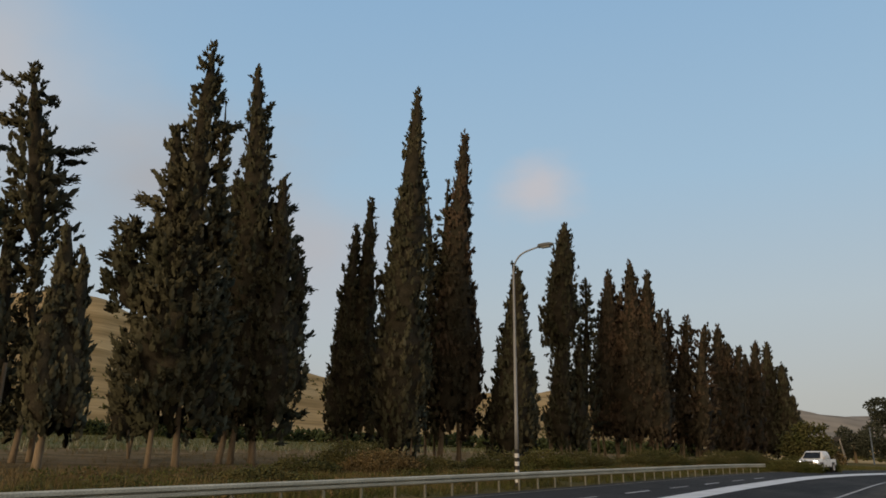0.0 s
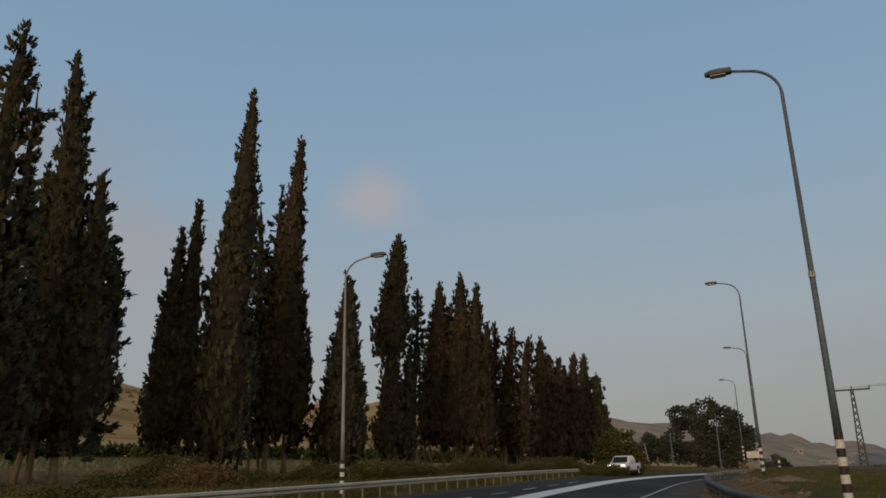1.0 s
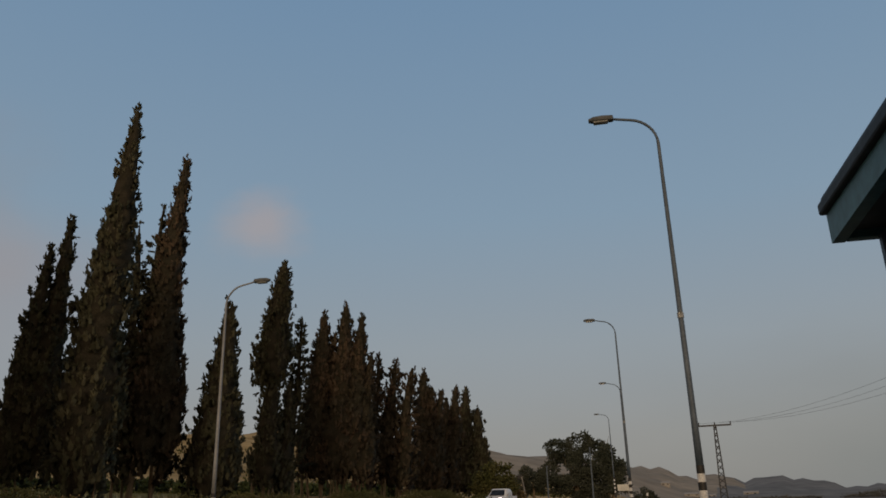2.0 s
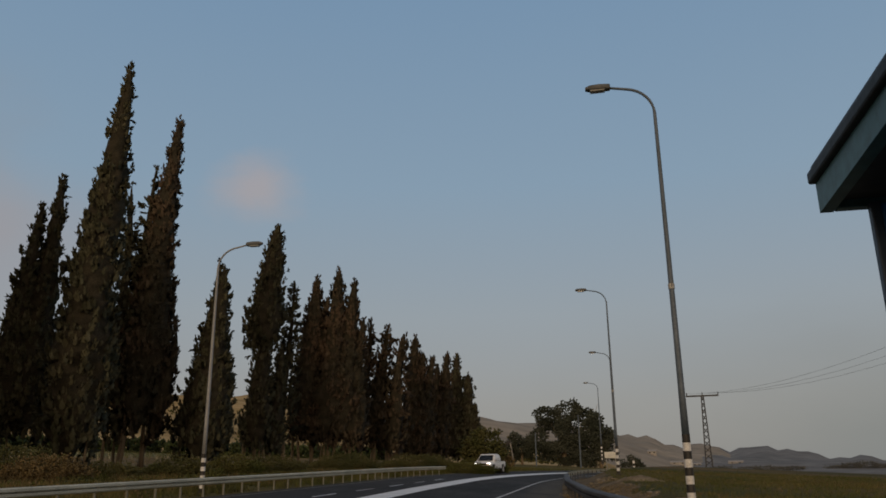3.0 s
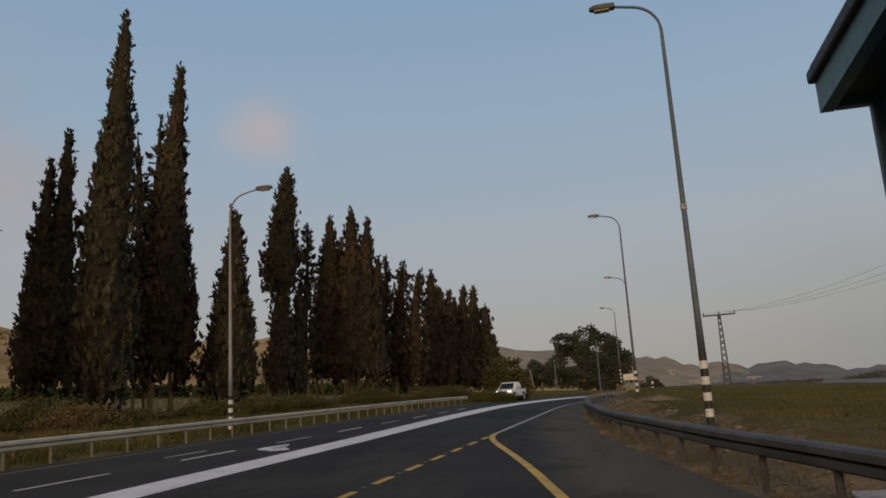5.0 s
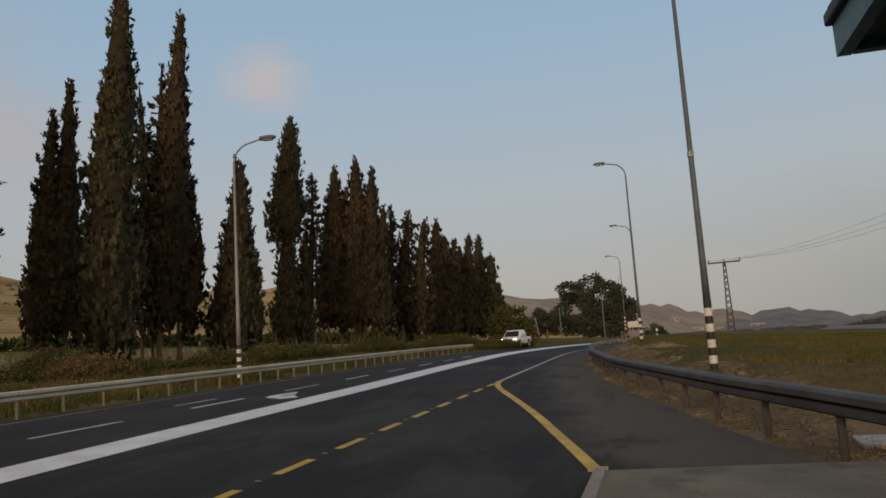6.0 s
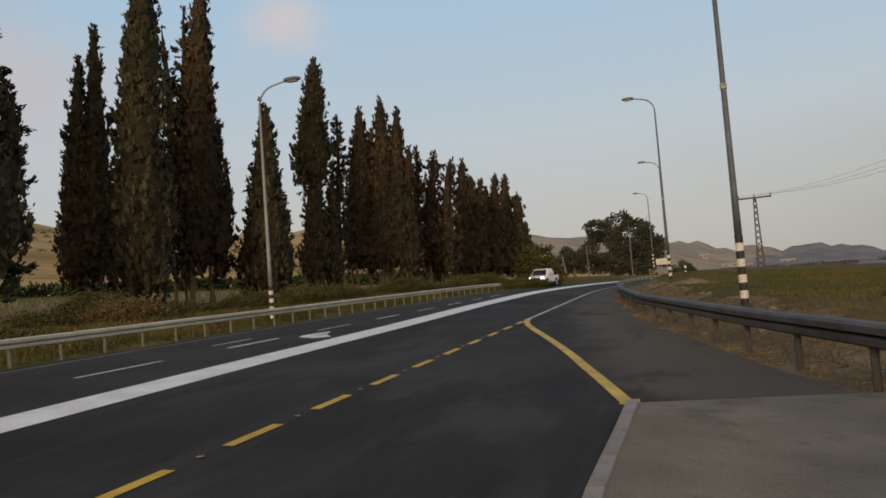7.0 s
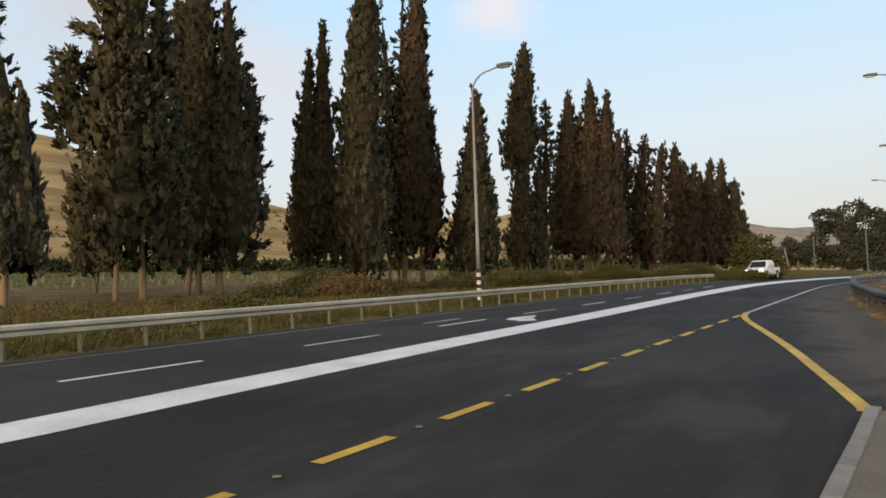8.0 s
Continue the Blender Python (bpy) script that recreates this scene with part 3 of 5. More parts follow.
barrier("dark weathered crash barrier curving round the bus bay", [(a, b) for a, b in zip(RAIL_S, RAIL_D) if -7 < a < 50] + [(54.6, -2.68)], -1, lambda s: float(np.interp(s, [12, 20, 30, 55], [0.80, 0.72, 0.65, 0.58])), M_RAIL_GREY, 2.4, 0.08, 1.18, 1.13, 0.055, None, True)


# ---- street lamps ----
def street_lamp(x, y, z, height, toward, reach, label, bands=9, band=0.26, bracket=0.0, thick=0.085, metal=None):
    """A tapered pole with black and white bands, a curved neck and a flat lantern; toward: heading of the arm."""
    lamp = thing("street_lamp", Matrix.Translation((x, y, z)) @ pose(0, 0, 0, 0, 0, -toward), label, "street lamp", "street lamps")
    bow, rise = 0.85, math.tan(radians(10))
    foot = height - bow * math.sin(radians(80)) - (reach - 0.45 - bow * (1 - math.cos(radians(80)))) * rise
    path, radii = [(0, 0, bands * band)], [thick]
    for k in range(1, 8):
        h = bands * band + (foot - bands * band) * k / 7
        path.append((0, 0, h))
        radii.append(thick * (1 - 0.55 * h / height))
    for a in range(10, 81, 10):
        path.append((0, bow * (1 - math.cos(radians(a))), foot + bow * math.sin(radians(a))))
        radii.append(thick * 0.42)
    path.append((0, reach - 0.40, height + 0.02))
    radii.append(thick * 0.38)
    part("pole", tube(path, radii, 12), metal or M_POLE, lamp, smooth=True)
    for k in range(bands):
        part("black_band" if k % 2 == 0 else "white_band", tube([(0, 0, k * band - (0.4 if k == 0 else 0)), (0, 0, (k + 1) * band)], thick * 1.05, 14), M_BLACK if k % 2 == 0 else M_BAND, lamp)
    part("base_plate", box(-0.17, 0.17, -0.17, 0.17, -0.3, 0.03, bevel=0.012), M_BLACK, lamp)
    head = bmesh.new()
    for j, (yy, w, t, dz) in enumerate([(reach - 0.42, 0.09, 0.085, 0.0), (reach - 0.39, 0.125, 0.11, 0.0), (reach - 0.1, 0.15, 0.12, 0.005), (reach + 0.16, 0.135, 0.105, 0.01), (reach + 0.3, 0.07, 0.06, 0.01)]):
        ring = [head.verts.new((w * math.copysign(abs(math.cos(a)) ** 0.7, math.cos(a)), yy, height + 0.03 + dz + t * math.copysign(abs(math.sin(a)) ** 0.7, math.sin(a)) * (1.0 if math.sin(a) > 0 else 0.6))) for a in (2 * math.pi * i / 12 for i in range(12))]
        if j:
            for i in range(12):
                head.faces.new((last[i], last[(i + 1) % 12], ring[(i + 1) % 12], ring[i]))
        else:
            head.faces.new(ring[::-1])
        last = ring
    head.faces.new(last)
    lantern = part("lantern", head, M_LANTERN, lamp, "grey metal lantern")
    part("glass", box(-0.10, 0.10, reach - 0.26, reach + 0.16, height - 0.065, height - 0.02, bevel=0.015), M_GLASS_DIM, lantern)
    if bracket:
        bk = bmesh.new()
        add_tube(bk, [(-0.24, 0, bracket + 0.1), (-0.2, 0, bracket), (0.2, 0, bracket), (0.24, 0, bracket + 0.1)], 0.014, 6)
        add_tube(bk, [(0, 0, bracket - 0.07), (0, 0, bracket + 0.07)], thick * 0.9, 12)
        part("flag_bracket", bk, M_STEEL, lamp)
    return lamp


def polar(az, dist):
    return dist * math.sin(radians(az)), dist * math.cos(radians(az))


x, y = polar(39.30, 21.0)
street_lamp(x, y, 1.14, 11.65, -56, 1.60, "tall grey street lamp with banded base behind the barrier", bracket=5.65, thick=0.096, band=0.20)
x, y = polar(34.56, 50.0)
street_lamp(x, y, 2.11, 11.5, -56, 1.64, "tall grey street lamp with banded base on dry ground", bracket=5.0, thick=0.088, band=0.185)
x, y = polar(34.5, 80.0)
street_lamp(x, y, 3.0, 11.1, -56, 1.75, "distant grey street lamp beside the road", thick=0.09)
x, y = polar(33.5, 117.0)
street_lamp(x, y, 4.1, 11.2, -54, 1.75, "far grey street lamp beside the road bend", thick=0.10)
p = spot(29.3, -15.6)
street_lamp(p.x, p.y, p.z, 10.05, 123, 1.65, "grey street lamp with banded base standing behind the verge barrier", thick=0.088, band=0.165, metal=M_PALEPOLE)

# ---- bus shelter ----
def bus_shelter():
    rot = pose(0, 0, 0, 0, 0, -33.7)
    sh = thing("bus_shelter", Matrix.Translation((0, 0, 0)) @ rot, "teal steel bus shelter with dark roof and blue panels", "bus shelter")
    # local x: to the right of the road, local y: along the road
    x0, x1, y0, y1, z = SH_D0, SH_D0 + 2.0, SH_S1 - 4.4, SH_S1, SH_Z
    part("ceiling", box(x0 + 0.03, x1 - 0.03, y0 + 0.03, y1 - 0.03, z + 0.02, z + 0.06), M_ROOFDARK, sh)
    for nm, b in (("back_fascia", (x1 - 0.03, x1, y0, y1)), ("end_fascia", (x0 + 0.032, x1 - 0.032, y1 - 0.03, y1)), ("end_fascia", (x0 + 0.032, x1 - 0.032, y0, y0 + 0.03))):
        part(nm, box(*b, z, z + 0.075, bevel=0.003), M_TEAL, sh, "teal painted steel fascia")
    # the front board is cut narrower away from its outer end
    front = bmesh.new()
    for ya, yb, low_a, low_b in ((y1 - 1.1, y1, 0.034, 0.0), (y0, y1 - 1.1, 0.034, 0.034)):
        vs = [front.verts.new((px, py, pz)) for px in (x0, x0 + 0.03) for py, pz in ((ya, z + low_a), (yb, z + low_b), (yb, z + 0.075), (ya, z + 0.075))]
        for f in ((0, 1, 2, 3), (7, 6, 5, 4), (0, 4, 5, 1), (2, 6, 7, 3), (1, 5, 6, 2), (3, 7, 4, 0)):
            front.faces.new([vs[i] for i in f])
    part("front_fascia", front, M_TEAL, sh, "teal painted steel fascia")
    roof = bmesh.new()
    for lo, hi, h0, h1 in ((0.014, 0.014, 0.077, 0.108), (0.006, 0.006, 0.109, 0.122)):
        add_box(roof, x0 - lo, x1 + hi, y0 - lo, y1 + hi, z + h0, z + h1, bevel=0.006)
    part("roof", roof, M_ROOFDARK, sh, "dark overhanging roof edge")
    low = -0.25
    for px in (x0 + 0.103, x1 - 0.1):
        for py in (y0 + 0.2, y1 - 0.05):
            part("post", box(px - 0.011, px + 0.011, py - 0.013, py + 0.013, low, z, bevel=0.004), M_FRAME, sh)
    for py in (y0 + 0.2, y1 - 0.05):
        part("side_panel", box(x0 + 0.116, x1 - 0.114, py - 0.012, py + 0.012, 0.35, z - 0.003, bevel=0.003), M_BLUE, sh, "blue side panel")
    part("back_panel", box(x1 - 0.11, x1 - 0.085, y0 + 0.25, y1 - 0.14, 0.35, z - 0.003, bevel=0.003), M_BLUE, sh, "blue back panel")
    seat = part("bench", box(x1 - 0.55, x1 - 0.18, y0 + 0.5, y1 - 0.5, 0.52, 0.56, bevel=0.01), M_TEAL, sh, "steel bench")
    for py in (y0 + 0.9, y1 - 0.9):
        part("bench_leg", box(x1 - 0.40, x1 - 0.34, py - 0.03, py + 0.03, 0.0, 0.52), M_TEAL, seat)
    return sh


SH_D0, SH_S1, SH_Z = 0.563, 1.92, 2.522
bus_shelter()


# ---- trees ----
def spikes(points, ways, lengths, widths, rng):
    """Many small leafy sprays: slim three-sided double pyramids. Returns vertices and triangles."""
    n = len(points)
    ways = ways / np.linalg.norm(ways, axis=1, keepdims=True)
    side = np.cross(ways, rng.normal(size=(n, 3)))
    side /= np.linalg.norm(side, axis=1, keepdims=True)
    other = np.cross(ways, side)
    lengths, widths = lengths[:, None], widths[:, None]
    mid = points + ways * lengths * 0.42
    verts = [points, points + ways * lengths]
    for a in (0, 2 * math.pi / 3, 4 * math.pi / 3):
        verts.append(mid + (side * math.cos(a) + other * math.sin(a)) * widths)
    verts = np.stack(verts, 1).reshape(-1, 3)
    tris = np.array([[0, 3, 2], [0, 4, 3], [0, 2, 4], [1, 2, 3], [1, 3, 4], [1, 4, 2]])
    faces = (np.arange(n)[:, None, None] * 5 + tris[None]).reshape(-1, 3)
    return verts, faces


def flames(points, ways, lengths, rng):
    """The dense hearts of plumes: small uneven five-sided flames. Returns vertices and triangles."""
    n = len(points)
    side = np.cross(ways, rng.normal(size=(n, 3)))
    side /= np.linalg.norm(side, axis=1, keepdims=True)
    other = np.cross(ways, side)
    verts = [points]
    for u, w in ((0.14, 0.16), (0.38, 0.23), (0.68, 0.14)):
        for k in range(5):
            a = 2 * math.pi * k / 5 + u
            fat = (lengths * w * rng.uniform(0.6, 1.35, n))[:, None]
            verts.append(points + ways * (lengths * (u + rng.uniform(-0.07, 0.07, n)))[:, None] + (side * math.cos(a) + other * math.sin(a)) * fat)
    verts.append(points + ways * lengths[:, None])
    tris = []
    for k in range(5):
        j = (k + 1) % 5
        tris += [(0, 1 + j, 1 + k), (16, 11 + k, 11 + j)]
        for r in (1, 6):
            tris += [(r + k, r + j, r + 5 + j), (r + k, r + 5 + j, r + 5 + k)]
    faces = (np.arange(n)[:, None, None] * 17 + np.array(tris)[None]).reshape(-1, 3)
    return np.stack(verts, 1).reshape(-1, 3), faces


def big_mesh(name, verts, faces, material, parent=None, label="", inner=None, normals=None):
    """A mesh of many triangles, from arrays; normals: soft shading directions, one a vertex."""
    me = bpy.data.meshes.new(name)
    me.vertices.add(len(verts))
    me.vertices.foreach_set("co", np.asarray(verts, np.float32).ravel())
    me.loops.add(len(faces) * 3)
    me.loops.foreach_set("vertex_index", np.asarray(faces, np.int32).ravel())
    me.polygons.add(len(faces))
    me.polygons.foreach_set("loop_start", np.arange(0, len(faces) * 3, 3, dtype=np.int32))
    me.update(calc_edges=True)
    me.materials.append(material)
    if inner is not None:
        me.materials.append(M_CROWN_SHADE)
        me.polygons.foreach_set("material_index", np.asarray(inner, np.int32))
    if normals is not None:
        me.polygons.foreach_set("use_smooth", np.ones(len(faces), bool))
        me.normals_split_custom_set_from_vertices(normals.tolist())
    ob = new(name, me)
    if parent is not None:
        ob.parent = parent
    if label:
        ob["label"] = label
    return ob


def profile(h, full=0.72):
    """Half-width of a cypress spire, from its foot (0) to its tip (1); full: below 1 the shoulders are rounder."""
    low = 0.66 + 0.34 * np.sin(np.clip(h / 0.24, 0, 1) * math.pi / 2)
    q = np.clip((h - 0.24) / 0.76, 0, 1)
    return np.where(h < 0.24, low, (1 - q) ** full * (1 - 0.10 * np.sin(q * math.pi)) + 0.02)


def cypress(s, d, spires, stems, label, seed, loose=0.25, brown=False, density=4.5, spray=1.0, girth=0.11, arms=(), kind="cypress_tree", full=0.72):
    """spires: (tip across, tip height, foot across, foot height, half-width); across runs at right angles to the line of sight from the stop."""
    rng = np.random.default_rng(seed)
    bx, by = s * UX + d * UY, s * UY - d * UX
    az = math.atan2(bx, by)
    tree = thing(kind, Matrix.Translation((bx, by, gz(bx, by) - 0.05)) @ pose(0, 0, 0, 0, 0, -math.degrees(az)), label, "tree", "roadside cypress row")
    all_v, all_f, all_n, deep = [], [], [], []
    count = 0

    def add(v, f, centre_x, centre_y, inner, jitter=0.6, block=5):
        """Adds foliage, shaded as one soft mass round its spire."""
        nonlocal count
        n = np.stack([v[:, 0] - centre_x, v[:, 1] - centre_y, np.zeros(len(v))], -1)
        n /= np.linalg.norm(n, axis=1, keepdims=True) + 1e-6
        wild = np.repeat(rng.normal(0, jitter, (len(v) // block + 1, 3)), block, 0)[:len(v)]
        n = n + [0, 0, 0.2] + wild
        all_n.append(n / (np.linalg.norm(n, axis=1, keepdims=True) + 1e-6))
        all_v.append(v)
        all_f.append(f + count)
        deep.append(np.full(len(f), inner))
        count += len(v)

    for k, (xt, zt, xb, zb, rad) in enumerate(spires):
        zt = zt - 0.1
        rad = rad * 1.09
        if 2.0 < zb < 3.0:
            zb += rng.uniform(-1.1, 0.1)
        yb = rng.normal(0, 0.35) if k else 0.0
        wave = rng.uniform(0, 6.28, 8)
        sway = rng.normal(0, 0.06 + 0.15 * loose)
        tall_all = zt - zb
        # boughs that swell the outline here and there
        lumps = int(tall_all * rad * 2.2)
        lump_h, lump_a = rng.uniform(0.02, 0.97, lumps), rng.uniform(0, 2 * math.pi, lumps)
        lump_s = rng.uniform(-0.22, 0.30, lumps) * (0.75 + 0.9 * loose)

        def axis(h):
            return xb + (xt - xb) * h + sway * np.sin(h * 6 + wave[5])

        def bulge(h, a):
            out = 0.90 + loose * 0.22 * (np.sin(a * 2 + h * 9 + wave[0]) + np.sin(a * 3 - h * 17 + wave[1]))
            dh = (h[..., None] - lump_h) * tall_all
            da = np.sin((a[..., None] - lump_a) / 2) * 2
            return out + (np.exp(-(dh / 0.6) ** 2 - (da / 0.42) ** 2) * lump_s).sum(-1)

        # dense inner mass; its dark colour imitates shade inside the crown
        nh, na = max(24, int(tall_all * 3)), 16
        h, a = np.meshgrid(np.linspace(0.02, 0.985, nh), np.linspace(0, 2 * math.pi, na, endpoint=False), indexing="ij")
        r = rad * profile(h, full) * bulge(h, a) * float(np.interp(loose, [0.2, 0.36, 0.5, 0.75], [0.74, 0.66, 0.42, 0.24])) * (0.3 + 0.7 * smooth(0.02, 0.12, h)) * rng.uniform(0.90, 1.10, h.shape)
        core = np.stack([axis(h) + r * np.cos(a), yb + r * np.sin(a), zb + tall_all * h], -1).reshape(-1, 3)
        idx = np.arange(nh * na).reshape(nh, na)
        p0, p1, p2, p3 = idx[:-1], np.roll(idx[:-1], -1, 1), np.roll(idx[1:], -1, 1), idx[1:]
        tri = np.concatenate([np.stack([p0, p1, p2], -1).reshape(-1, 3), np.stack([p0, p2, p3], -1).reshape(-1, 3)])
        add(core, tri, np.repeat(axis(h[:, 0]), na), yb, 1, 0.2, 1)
        # upright plumes over it, thinner where the crown is open
        area = 2 * math.pi * rad * 0.66 * tall_all
        n = int(density * area / spray ** 2 * (1.0 - 0.35 * loose))
        h = rng.random(n * 2)
        h = h[rng.random(len(h)) < profile(h, full) + 0.12][:n]
        a = rng.uniform(0, 2 * math.pi, len(h))
        hole = np.sin(h * tall_all * 1.7 + 3 * np.cos(a + wave[4])) + np.sin(a * 3 + h * tall_all * 0.9 + wave[6])
        keep = hole + rng.normal(0, 0.7, len(h)) > -3.6 + 3.0 * loose
        h, a = h[keep], a[keep]
        n = len(h)
        wide = profile(h, full)
        r = rad * wide * bulge(h, a) * rng.uniform(0.70 - 0.30 * loose, 1.0, n)
        droop = rng.uniform(-0.5, 0.35, n) * np.clip(1 - h * tall_all / 1.6, 0, 1)
        mid = np.stack([axis(h) + r * np.cos(a), yb + r * np.sin(a), zb + tall_all * h + droop * min(1.0, zb / 1.5)], -1)
        out = rng.uniform(0.04, 0.12 + loose * 1.7, n)
        rise = np.where(rng.random(n) < loose * 0.45, rng.uniform(-0.3, 0.5, n), 1.0)
        way = np.stack([np.cos(a) * out, np.sin(a) * out, rise], -1)
        way /= np.linalg.norm(way, axis=1, keepdims=True)
        tall = rng.uniform(0.4, 0.85, n) * (0.75 + 0.4 * loose) * spray * (0.5 + 0.5 * np.minimum(1, wide * 1.3))
        v, f = flames(mid - way * (tall * 0.35)[:, None], way, tall, rng)
        add(v, f, np.repeat(axis(h), 17), yb, 0, 0.5, 17)
        m = 9
        t = rng.random(n * m)
        size = np.repeat(tall, m)
        pts = np.repeat(mid, m, 0) + np.repeat(way, m, 0) * ((t * 0.8 - 0.35) * size)[:, None] + rng.normal(0, 1, (n * m, 3)) * ((0.20 * (1 - t) + 0.04) * size)[:, None]
        ways = np.repeat(way, m, 0) + rng.normal(0, 0.26, (n * m, 3))
        long = spray * rng.uniform(0.16, 0.34, n * m)
        v, f = spikes(pts, ways, long, long * rng.uniform(0.16, 0.26, n * m), rng)
        add(v, f, np.repeat(np.repeat(axis(h), m), 5), yb, 0)
        # single boughs that stand out of the outline
        nb = int(34 * max(loose - 0.12, 0.04) * tall_all / 14)
        for _ in range(nb):
            hb, ab = rng.uniform(0.04, 0.93), rng.uniform(0, 2 * math.pi)
            rb = rad * float(profile(np.array(hb), full)) * 0.8
            foot = np.array([float(axis(hb)) + rb * math.cos(ab), yb + rb * math.sin(ab), zb + tall_all * hb])
            reach = rng.uniform(0.4, 0.7 + 1.9 * loose) * (0.45 + 0.55 * (1 - hb)) * min(1.0, rad / 1.5)
            way = np.array([math.cos(ab), math.sin(ab), rng.uniform(0.9, 2.4) if loose < 0.4 else rng.uniform(-0.1, 0.9)])
            way /= np.linalg.norm(way)
            m = int(26 + 60 * reach)
            t = rng.random(m)
            pts = foot + way * (t * reach)[:, None] + rng.normal(0, 0.085, (m, 3)) * (1.3 - t)[:, None] + np.array([0, 0, 0.25 * loose]) * (t * t)[:, None]
            ways = way + rng.normal(0, 0.4, (m, 3)) + [0, 0, 0.3]
            size = (0.14 + 0.2 * rng.random(m)) * spray
            v, f = spikes(pts, ways, size, size * 0.28, rng)
            add(v, f, float(axis(hb)), yb, 0)
    # long boughs that reach out sideways and turn up at their tips: (foot across, height, reach)
    for fx, fz, reach in arms:
        m = 16
        t = np.linspace(0.0, 1.0, m)
        back = rng.normal(0, 0.5)
        pts = np.stack([fx + reach * t, back * t + rng.normal(0, 0.09, m), fz + abs(reach) * (0.30 * t * t - 0.12 * t) + rng.normal(0, 0.09, m)], -1)
        way = np.stack([np.full(m, math.copysign(1.0, reach)), rng.normal(0, 0.4, m), rng.uniform(-0.1, 0.9, m)], -1)
        way /= np.linalg.norm(way, axis=1, keepdims=True)
        for v, f in (flames(pts, way, rng.uniform(0.35, 0.65, m) * (1.15 - 0.5 * t), rng), spikes(np.repeat(pts, 9, 0) + rng.normal(0, 0.1, (m * 9, 3)), np.repeat(way, 9, 0) + rng.normal(0, 0.35, (m * 9, 3)), rng.uniform(0.2, 0.42, m * 9), rng.uniform(0.03, 0.065, m * 9), rng)):
            add(v, f, fx, 0.0, 0)
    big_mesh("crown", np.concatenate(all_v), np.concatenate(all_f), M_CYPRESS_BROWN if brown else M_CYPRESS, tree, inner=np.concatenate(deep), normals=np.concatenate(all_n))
    for k, (sx, lean) in enumerate(stems):
        top = 3.6 + rng.random() * 1.5
        y0 = rng.normal(0, 0.3)
        r0 = girth * rng.uniform(0.55, 1.2)
        sx, lean = sx + rng.normal(0, 0.22), lean + rng.normal(0, 0.22)
        part("trunk", tube([(sx, y0, -0.3), (sx + lean * 0.25, y0, 0.6), (sx + lean * 0.6, y0 * 0.8, 1.8), (sx + lean, y0 * 0.5, top)], [r0 * 1.25, r0, r0 * 0.85, r0 * 0.5], 8), M_BARK, tree, smooth=True)
    return tree


cypress(16.4, -33, [(-2.3, 17.8, -0.6, 1.0, 1.15)], [(0, 0)], "tall dark cypress at the edge of the field", 1, 0.5, girth=0.19)
cypress(20.6, -37, [(-2.37, 20.5, -1.0, 10.5, 1.75), (-2.6, 13.0, -1.22, 1.2, 1.8), (-0.6, 11.2, -0.4, 1.4, 1.0)], [(0, 0), (-0.8, 0.1)], "ragged open-crowned cypress with drooping boughs", 2, 0.7, girth=0.19, arms=[(-1.4, 15.6, 2.3), (-1.3, 14.0, 1.6), (-2.2, 16.8, -1.6), (-1.8, 12.4, 2.0)])
cypress(17.2, -28.5, [(-0.83, 9.9, -0.45, 1.7, 1.1), (-0.3, 9.0, 0.1, 1.6, 0.7), (-1.1, 7.4, -0.9, 1.8, 0.8)], [(-0.8, 0.2)], "short dense dark green cypress with one bare trunk", 3, 0.22, girth=0.15)
cypress(27.9, -40, [(-0.49, 6.4, -0.13, 1.2, 1.05)], [(0.0, 0.0), (0.5, 0.5)], "small dark cypress behind the row", 4, 0.25)
cypress(23.7, -30.5, [(-0.04, 21.9, -0.3, 1.6, 2.35), (-1.14, 17.2, -1.0, 2.8, 1.8), (0.83, 18.7, 1.43, 9.2, 0.5), (-2.7, 12.0, -2.67, 7.2, 1.35), (0.9, 13.5, 1.0, 1.8, 1.7)],
        [(-0.9, 0.25), (0.1, 0.1)], "large ragged dark cypress with several leaders", 5, 0.52, girth=0.18, arms=[(-2.4, 8.2, -1.0), (-2.6, 9.6, -1.2), (-2.3, 11.0, -1.1), (-1.6, 12.6, -1.0), (0.7, 17.0, 1.0)])
cypress(30.9, -33, [(-1.21, 24.2, -0.29, 1.8, 1.98), (0.85, 17.1, 0.8, 1.6, 1.65), (-1.84, 17.2, -1.52, 1.5, 1.5), (1.8, 13.2, 1.8, 3.2, 1.15)],
        [(-1.6, 0.2), (-1.3, 0.3), (0.1, 0.1)], "large dark cypress with boughs reaching out to one side", 6, 0.34, girth=0.18, arms=[(1.2, 2.6, 1.5), (1.2, 4.3, 1.6), (1.2, 5.6, 1.2), (1.2, 8.6, 1.2), (1.2, 9.9, 1.6), (1.1, 11.2, 1.4), (0.8, 13.0, 1.2), (0.5, 15.0, 1.0)])
cypress(40.7, -33, [(-0.03, 18.4, -0.25, 1.7, 1.45), (-0.97, 16.4, -1.3, 1.8, 1.15), (-1.67, 10.6, -1.85, 2.2, 0.85)], [(-1.5, 0.1), (-0.4, -0.1), (0.4, 0.1)], "dark cypress with three leaning leaders", 7, 0.26, girth=0.13)
cypress(38.5, -28.4, [(0.69, 25.0, -0.23, 0.1, 1.95)], [(0.9, 0.3)], "very tall dense dark cypress clothed to the ground", 8, 0.24)
cypress(48.2, -32, [(0.57, 22.0, -0.21, 1.4, 1.1), (-0.79, 20.3, -1.06, 3.0, 1.0)], [(0, 0.1), (-0.7, 0)], "slim open cypress between two taller ones", 9, 0.5)
